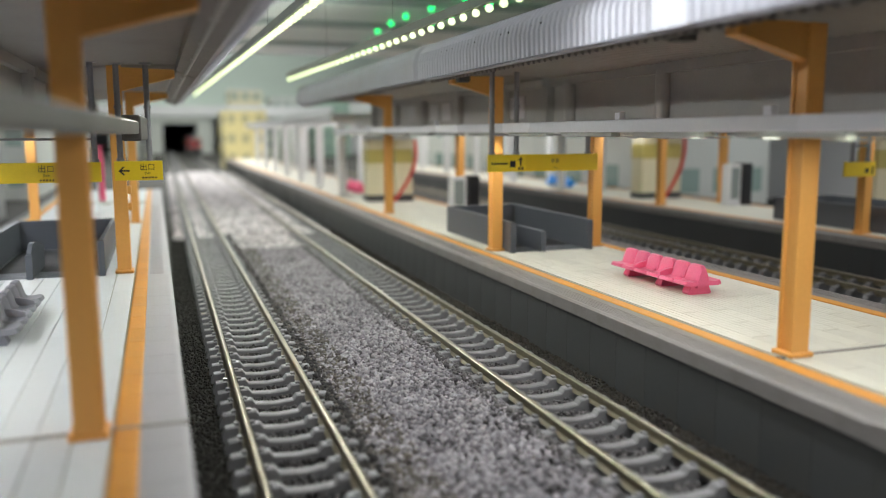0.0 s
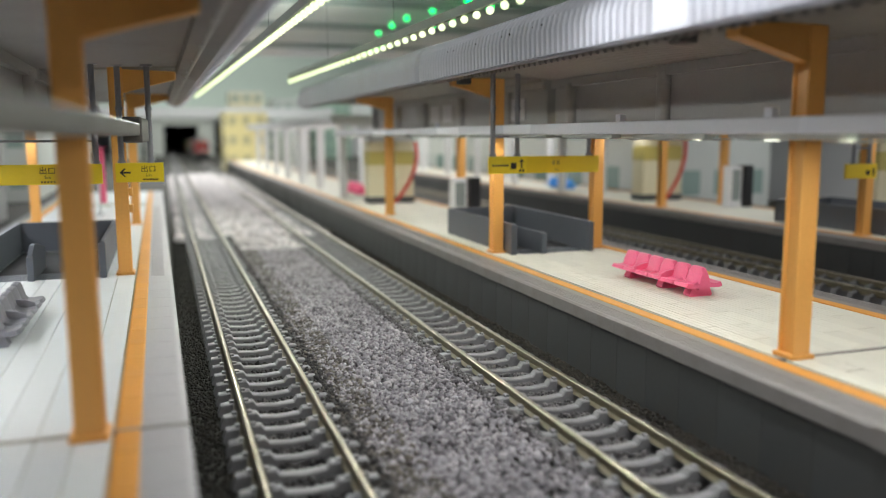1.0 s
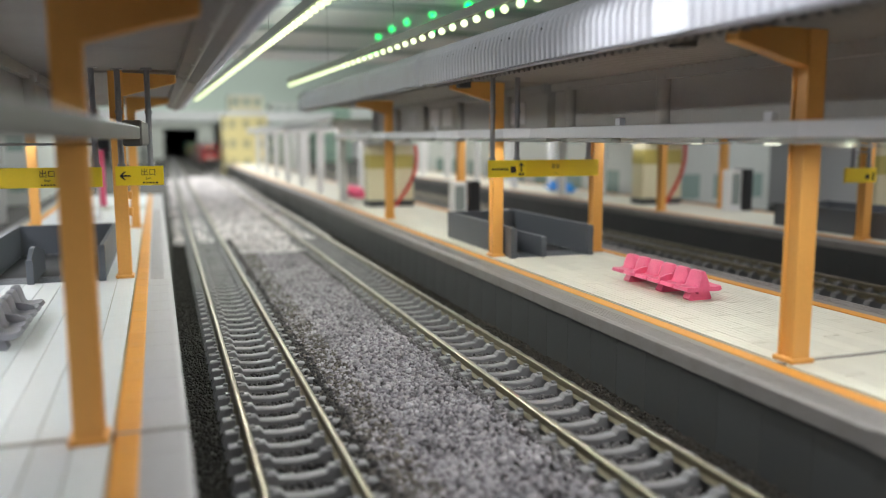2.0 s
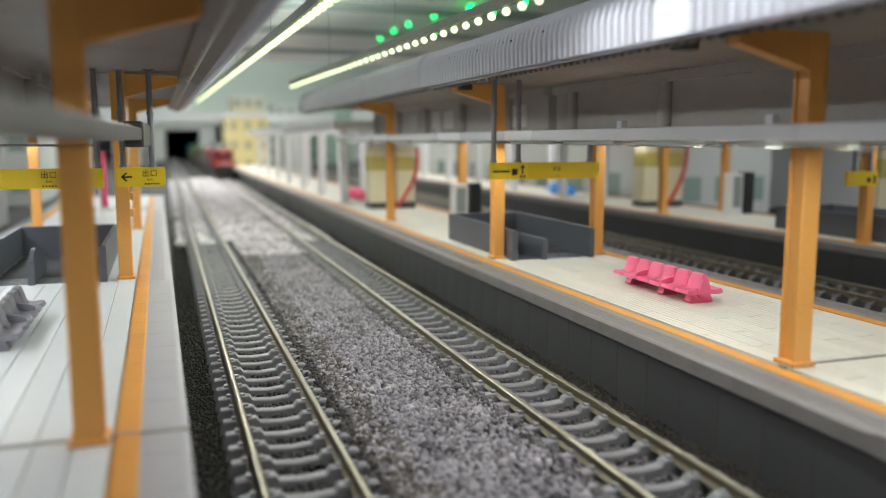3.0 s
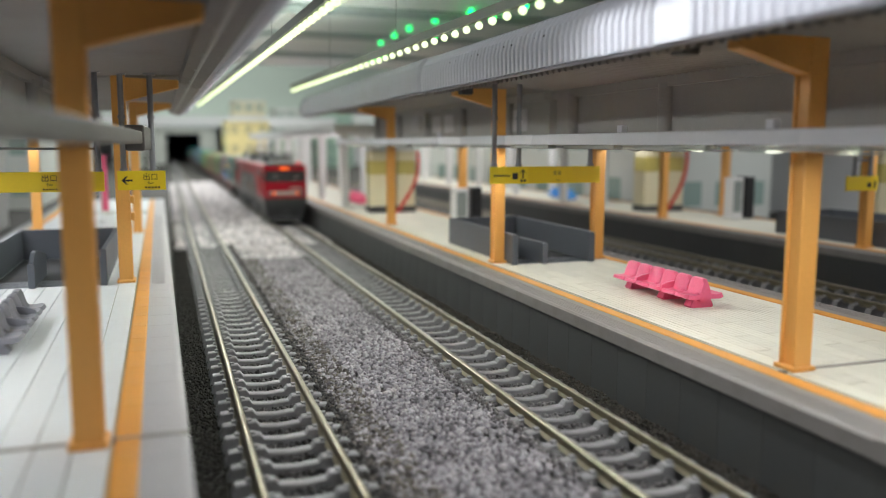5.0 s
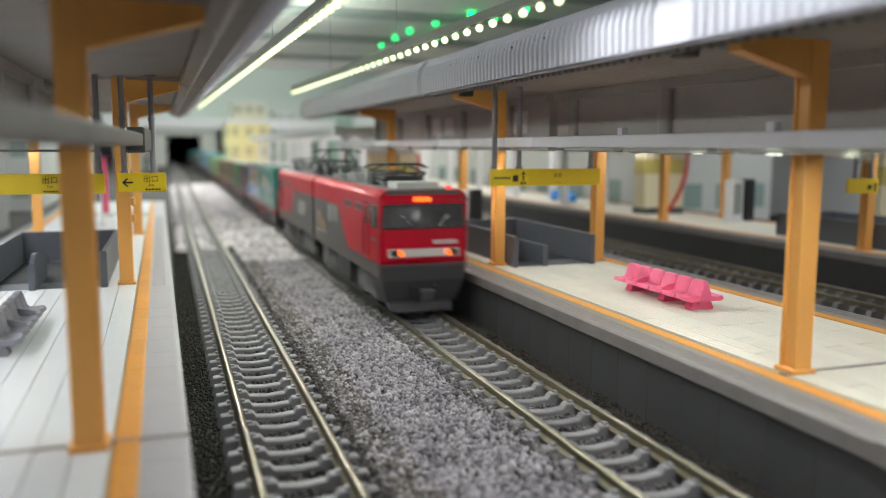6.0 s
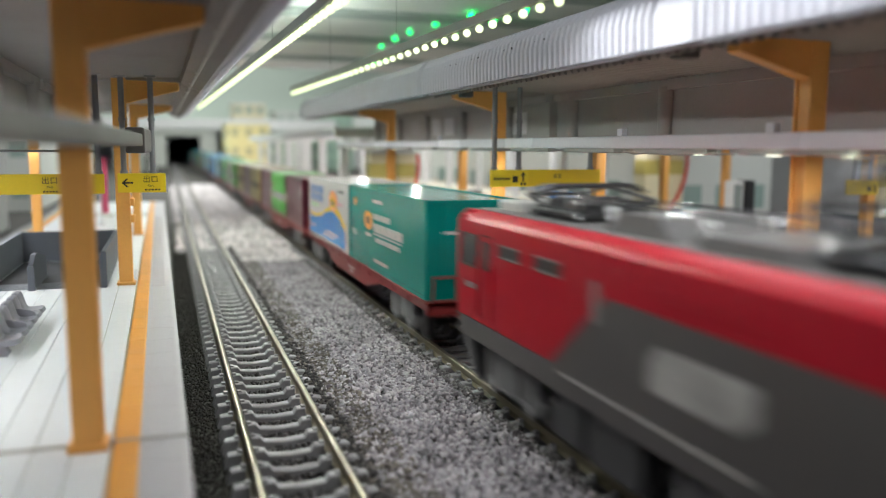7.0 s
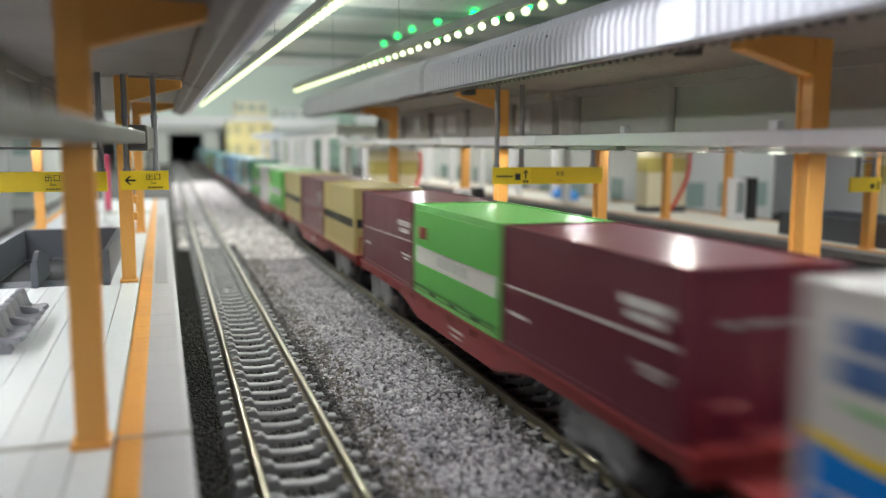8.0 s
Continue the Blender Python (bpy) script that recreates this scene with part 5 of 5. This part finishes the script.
stairwell(188.2, 160, 206, 10.8, "dark grey walled stairwell on the far platform", FLAT_FIN)


def ticket_box(x, y, hgt, label):
    t = thing("glass_cabinet", label, "cabinet", x, y, TOP, group="platform cabinets")
    bm = B()
    box(bm, -4.6, 0.2, -2.4, 2.4, 0, hgt, 0.15)
    box(bm, -4.8, 0.4, -2.6, 2.6, 0, 0.8, 0.1)
    part("cabinet_body", bm, WHITE, t, "pale cabinet body")
    bm = B()
    box(bm, -4.0, -0.5, -2.52, -2.35, 2.4, hgt - 1.2)
    part("pane", bm, PALEGLASS_GREY, t, "pale grey pane")
    bm = B()
    box(bm, 1.2, 4.9, -2.7, 2.7, 0, hgt + 0.3, 0.15)
    part("black_panel", bm, BLACK, t, "black end panel")
    return t


PALEGLASS_GREY = mat("grey_glass", (0.30, 0.34, 0.33), 0.12, vary=0.08, scale=100, bump=0)
ticket_box(96.0, 262.0, 12.0, "pale cabinet with black panels behind the stairwell")
ticket_box(199.5, 252.0, 15.0, "pale cabinet pair with black panels on the far platform")

HOSE = mat("red_plastic_hose", (0.62, 0.06, 0.04), 0.4, vary=0.05)
OLIVE = mat("olive_yellow_plastic", (0.50, 0.42, 0.12), 0.5, vary=0.08)


def tube(bm, pts, r, n=8):
    """One bent round tube through the points."""
    rings = []
    for i, p in enumerate(pts):
        a, b = Vector(pts[max(0, i - 1)]), Vector(pts[min(len(pts) - 1, i + 1)])
        d = (b - a).normalized()
        u = d.cross(Vector((0, 1, 0))).normalized()
        w = d.cross(u)
        rings.append([bm.verts.new(Vector(p) + (u * math.cos(k * math.tau / n) + w * math.sin(k * math.tau / n)) * r) for k in range(n)])
    for a, b in zip(rings, rings[1:]):
        for k in range(n):
            bm.faces.new((a[k], a[(k + 1) % n], b[(k + 1) % n], b[k]))
    bm.faces.new(rings[0][::-1])
    bm.faces.new(rings[-1])


def service_tower(x, y, hgt, label):
    """An ivory tower with olive band, grey feet and a red hose down its side."""
    t = thing("service_tower", label, "kiosk", x, y, TOP, group="service towers")
    for a in (-9, 2):
        bm = B()
        box(bm, a, a + 7, -4, 4, 2.5, hgt, 0.2)
        part("ivory_panel", bm, IVORY, t)
        bm = B()
        box(bm, a - 0.2, a + 7.2, -4.2, 4.2, 0, 2.5, 0.15)
        part("foot", bm, WALLGREY, t, "dark grey foot")
        bm = B()
        box(bm, a - 0.1, a + 7.1, -4.15, 4.15, hgt * 0.62, hgt * 0.85, 0.1)
        part("olive_band", bm, OLIVE, t)
    bm = B()
    pts = [(9.6 + 1.2 * math.sin(k / 11 * 3.6), -4.6, hgt * (1 - k / 11)) for k in range(12)]
    pts = [(p[0] - (k / 11) ** 2 * 8, p[1], p[2]) for k, p in enumerate(pts)]
    tube(bm, pts, 0.7)
    part("hose", bm, HOSE, t, "red hose", smooth=True)
    bm = B()
    box(bm, -9, 9, -3.5, 3.5, hgt, hgt + 1.5, 0.2)
    part("cap", bm, WHITE, t)
    return t


service_tower(84.0, 316.0, 24.0, "ivory service tower with a red hose on the platform")
service_tower(190.0, 290.0, 26.0, "ivory service tower with a red hose on the far platform")
service_tower(212.0, 196.0, 25.0, "ivory service tower behind the far stairwell")



def banner_pole(x, y, label):
    t = thing("banner_pole", label, "pole", x, y, TOP)
    bm = B()
    rod(bm, (0, 0, 0), (0, 0, 24), 0.35, 10)
    rod(bm, (0, 0, 0), (0, 0, 0.6), 1.3, 14)
    part("pole", bm, WHITE, t, smooth=True)
    bm = B()
    box(bm, -0.25, 2.2, -0.25, 0.25, 4, 23, 0.1)
    part("banner", bm, PINK, t, "narrow pink banner")


banner_pole(-21.5, 300.0, "narrow pink banner on a pole on the platform")


def glue_blob(x, y0, y1, z):
    """Uneven clear glue hanging under the light rail."""
    t = thing("glue_bead", "uneven clear glue bead under the light rail", "glue", x, 0, z)
    bm = B()
    n = 26
    rows = []
    for k in range(n + 1):
        y = y0 + (y1 - y0) * k / n
        e = max(0.0, math.sin(math.pi * k / n)) ** 0.6
        d = e * 0.38 * (0.9 + 0.9 * noise.noise((y * 0.35, 3, 0)) + 0.2 * noise.noise((y * 1.1, 9, 0)))
        rows.append([bm.verts.new((u, y, v)) for u, v in ((-0.8 * e - 0.05, 0.0), (-0.6 * e - 0.03, -d * 0.7), (0, -d - 0.02), (0.6 * e + 0.03, -d * 0.7), (0.8 * e + 0.05, 0.0))])
    for a, b in zip(rows, rows[1:]):
        for i in range(4):
            bm.faces.new((a[i], a[i + 1], b[i + 1], b[i]))
        bm.faces.new((a[4], a[0], b[0], b[4]))
    part("bead", bm, CLEAR, t, smooth=True)


glue_blob(66.0, 84.0, 112.0, 34.05)
glue_blob(66.0, 60.0, 72.0, 34.05)

# ---- beyond the canopies ----


def white_shelter(cx, y0, y1, label):
    t = thing("white_shelter", label, "shelter", cx, y0, TOP, group="white shelters")
    L = y1 - y0
    bm = B()
    box(bm, -16, 16, 0, L, 33, 35, 0.3)
    box(bm, -16, -14.8, 0, L, 31, 33)
    box(bm, 14.8, 16, 0, L, 31, 33)
    part("roof", bm, WHITE, t, "flat white roof")
    y = 4
    while y < L:
        for x in (-10.5, 11):
            bm = B()
            box(bm, x - 1.5, x + 1.5, y - 1.5, y + 1.5, 0, 33, 0.2)
            part("post", bm, WHITE, t)
        bm = B()
        box(bm, -15, 15, y - 1, y + 1, 30.5, 33)
        part("cross_beam", bm, WHITE, t)
        y += 56
    return t


white_shelter(P2, 346, 720, "long white shelter with square posts beyond the canopy")
white_shelter(P3, 346, 650, "long white shelter on the far platform")


def model_building(x0, x1, y0, y1, hgt, wall, glass, cols, rows, label):
    """A plain model building whose windows face the tracks and the near end."""
    t = thing("model_building", label, "building", (x0 + x1) / 2, (y0 + y1) / 2, GROUND_Z, group="model buildings")
    w, d = (x1 - x0) / 2, (y1 - y0) / 2
    bm = B()
    box(bm, -w, w, -d, d, 0, hgt, 0.3)
    part("wall_block", bm, wall, t)
    bm = B()
    box(bm, -w - 1, w + 1, -d - 1, d + 1, hgt, hgt + 2, 0.2)
    part("roof", bm, WHITE, t)
    for r in range(rows):
        z0 = hgt * (r + 0.35) / rows
        z1 = hgt * (r + 0.8) / rows
        for c in range(cols):
            a = -d + 2 * d * (c + 0.22) / cols
            b = -d + 2 * d * (c + 0.78) / cols
            bm = B()
            box(bm, -w - 0.15, -w + 0.5, a, b, z0, z1)
            o = part("window", bm, glass, t)
            bm = B()
            box(bm, -w - 0.5, -w + 0.2, a - 0.5, b + 0.5, z0 - 0.8, z0)
            part("sill", bm, WHITE, o)
        nx = max(1, int(w / 7))
        for c in range(nx):
            a = -w + 2 * w * (c + 0.22) / nx
            b = -w + 2 * w * (c + 0.78) / nx
            bm = B()
            box(bm, a, b, -d - 0.15, -d + 0.5, z0, z1)
            part("window", bm, glass, t)
    return t


GREENGLASS = mat("green_tinted_glass", (0.30, 0.40, 0.36), 0.15, vary=0.1, scale=30, bump=0)
PALEGLASS = mat("pale_yellow_glass", (0.55, 0.50, 0.30), 0.2, vary=0.08, scale=30, bump=0)
CREAMWALL = mat("cream_yellow_render", (0.80, 0.70, 0.36), 0.7, vary=0.08, scale=30)
PALE = mat("pale_grey_render", (0.62, 0.64, 0.60), 0.7, vary=0.08, scale=30)
model_building(226, 280, 330, 900, 52, PALE, GREENGLASS, 14, 2, "long pale model building with green-tinted windows")
model_building(62, 106, 905, 990, 62, CREAMWALL, PALEGLASS, 3, 3, "cream yellow model building past the platform's end")
model_building(-110, -70, 240, 420, 50, WHITE, GREENGLASS, 5, 2, "white model building beyond the near platform")
model_building(-135, -72, 520, 900, 46, PALE, GREENGLASS, 8, 2, "pale model building down the line")
model_building(115, 165, 1010, 1200, 46, mat("pale_green_render", (0.45, 0.55, 0.45), 0.7, vary=0.08, scale=30), GREENGLASS, 5, 3, "pale green model building down the line")


def overpass():
    t = thing("overpass", "white road bridge crossing the tracks far down the line", "bridge", 40, 1240, GROUND_Z)
    bm = B()
    box(bm, -190, 200, -22, 22, 62, 70, 0.5)
    part("deck", bm, WHITE, t)
    for s in (-1, 1):
        bm = B()
        box(bm, -190, 200, s * 21 - 1, s * 21 + 1, 70, 77)
        part("parapet", bm, WHITE, t)
    for x in (-60, 60, 140):
        bm = B()
        box(bm, x - 4, x + 4, -12, 12, 0, 62, 0.4)
        part("pier", bm, PALE, t)
    return t


overpass()
model_building(100, 150, 1330, 1400, 104, IVORY, GREENGLASS, 3, 5, "tall ivory model building behind the bridge")
model_building(165, 215, 1330, 1400, 92, PALE, GREENGLASS, 3, 4, "tall pale model building behind the bridge")
model_building(-75, -34, 1330, 1400, 98, PALE, GREENGLASS, 3, 5, "tall grey model building behind the bridge")
model_building(230, 290, 1330, 1400, 108, mat("sage_render", (0.35, 0.5, 0.4), 0.7, vary=0.08, scale=30), GREENGLASS, 3, 5, "tall sage green model building behind the bridge")


def tunnel():
    t = thing("tunnel", "dark tunnel portal where both tracks end", "tunnel", 30.75, 1640, GROUND_Z)
    bm = B()
    box(bm, -60, -31, 0, 30, 0, 60)
    box(bm, 31, 60, 0, 30, 0, 60)
    box(bm, -60, 60, 0, 30, 58, 66)
    part("portal", bm, PALE, t, "pale portal face")
    bm = B()
    box(bm, -40, -31, 30, 1690, 0, 58)
    box(bm, 31, 40, 30, 1690, 0, 58)
    box(bm, -40, 40, 30, 1690, 58, 62)
    part("lining", bm, mat("navy_tunnel_paint", (0.06, 0.10, 0.22), 0.6, vary=0.1, scale=20), t, "navy tunnel lining")
    bm = B()
    box(bm, -31, 31, 1680, 1690, 0, 58)
    part("end_wall", bm, DARK, t)
    return t


tunnel()


def canopy_speaker(x, y, z):
    t = thing("canopy_speaker", "small dark grey speaker box under the eave", "speaker", x, y, z)
    bm = B()
    box(bm, -1.3, 1.3, -1.1, 1.1, -2.4, 0, 0.25)
    part("speaker_case", bm, WALLGREY, t)
    bm = B()
    box(bm, -0.4, 0.4, -0.4, 0.4, 0, 1.2)
    part("bracket", bm, CEIL, t)


canopy_speaker(56.6, 82.0, 47.2)
canopy_speaker(58.5, 160.0, 47.2)


def signal_lamp(x, y, z, material, label):
    t = thing("green_diode", label, "light", x, y, 78, group="green diodes under the board")
    bm = B()
    rod(bm, (0, 0, z - 78), (0, 0, 0), 0.4)
    part("stem", bm, WHITE, t)
    bm = B()
    ball(bm, (0, 0, z - 78), 1.15, 2)
    part("lens", bm, material, t, smooth=True)


for x, y, m in ((340.4, 1337.5, GREEN_DIM), (337.9, 1243.1, GREEN_DIM), (338.7, 1165.6, GREEN_DIM), (392.3, 1212.5, LED_GREEN), (395.4, 1135.7, LED_GREEN),
                (409.7, 1022.5, LED_GREEN), (385.7, 1499.8, LED_GREEN), (389.6, 1604.2, LED_GREEN), (350.0, 1080.0, GREEN_DIM), (372.0, 1000.0, LED_GREEN),
                (415.0, 930.0, LED_GREEN)):
    k = (76.4 - 34.6) / (200 - 34.6)
    signal_lamp(x * k, y * k, 76.4, m, "bright green diode hanging from the board" if m is LED_GREEN else "dim green diode hanging from the board")


def motions():
    """The train runs toward the camera at an even pace."""
    for ob, back in ROLLING:
        walk(ob, [(t, pose(48.75 * MM, (157.3 - 204 * (t - 6.0) + back) * MM, 0)) for t in (0.0, 2.0, 4.0, 6.0, 8.0)])


motions()
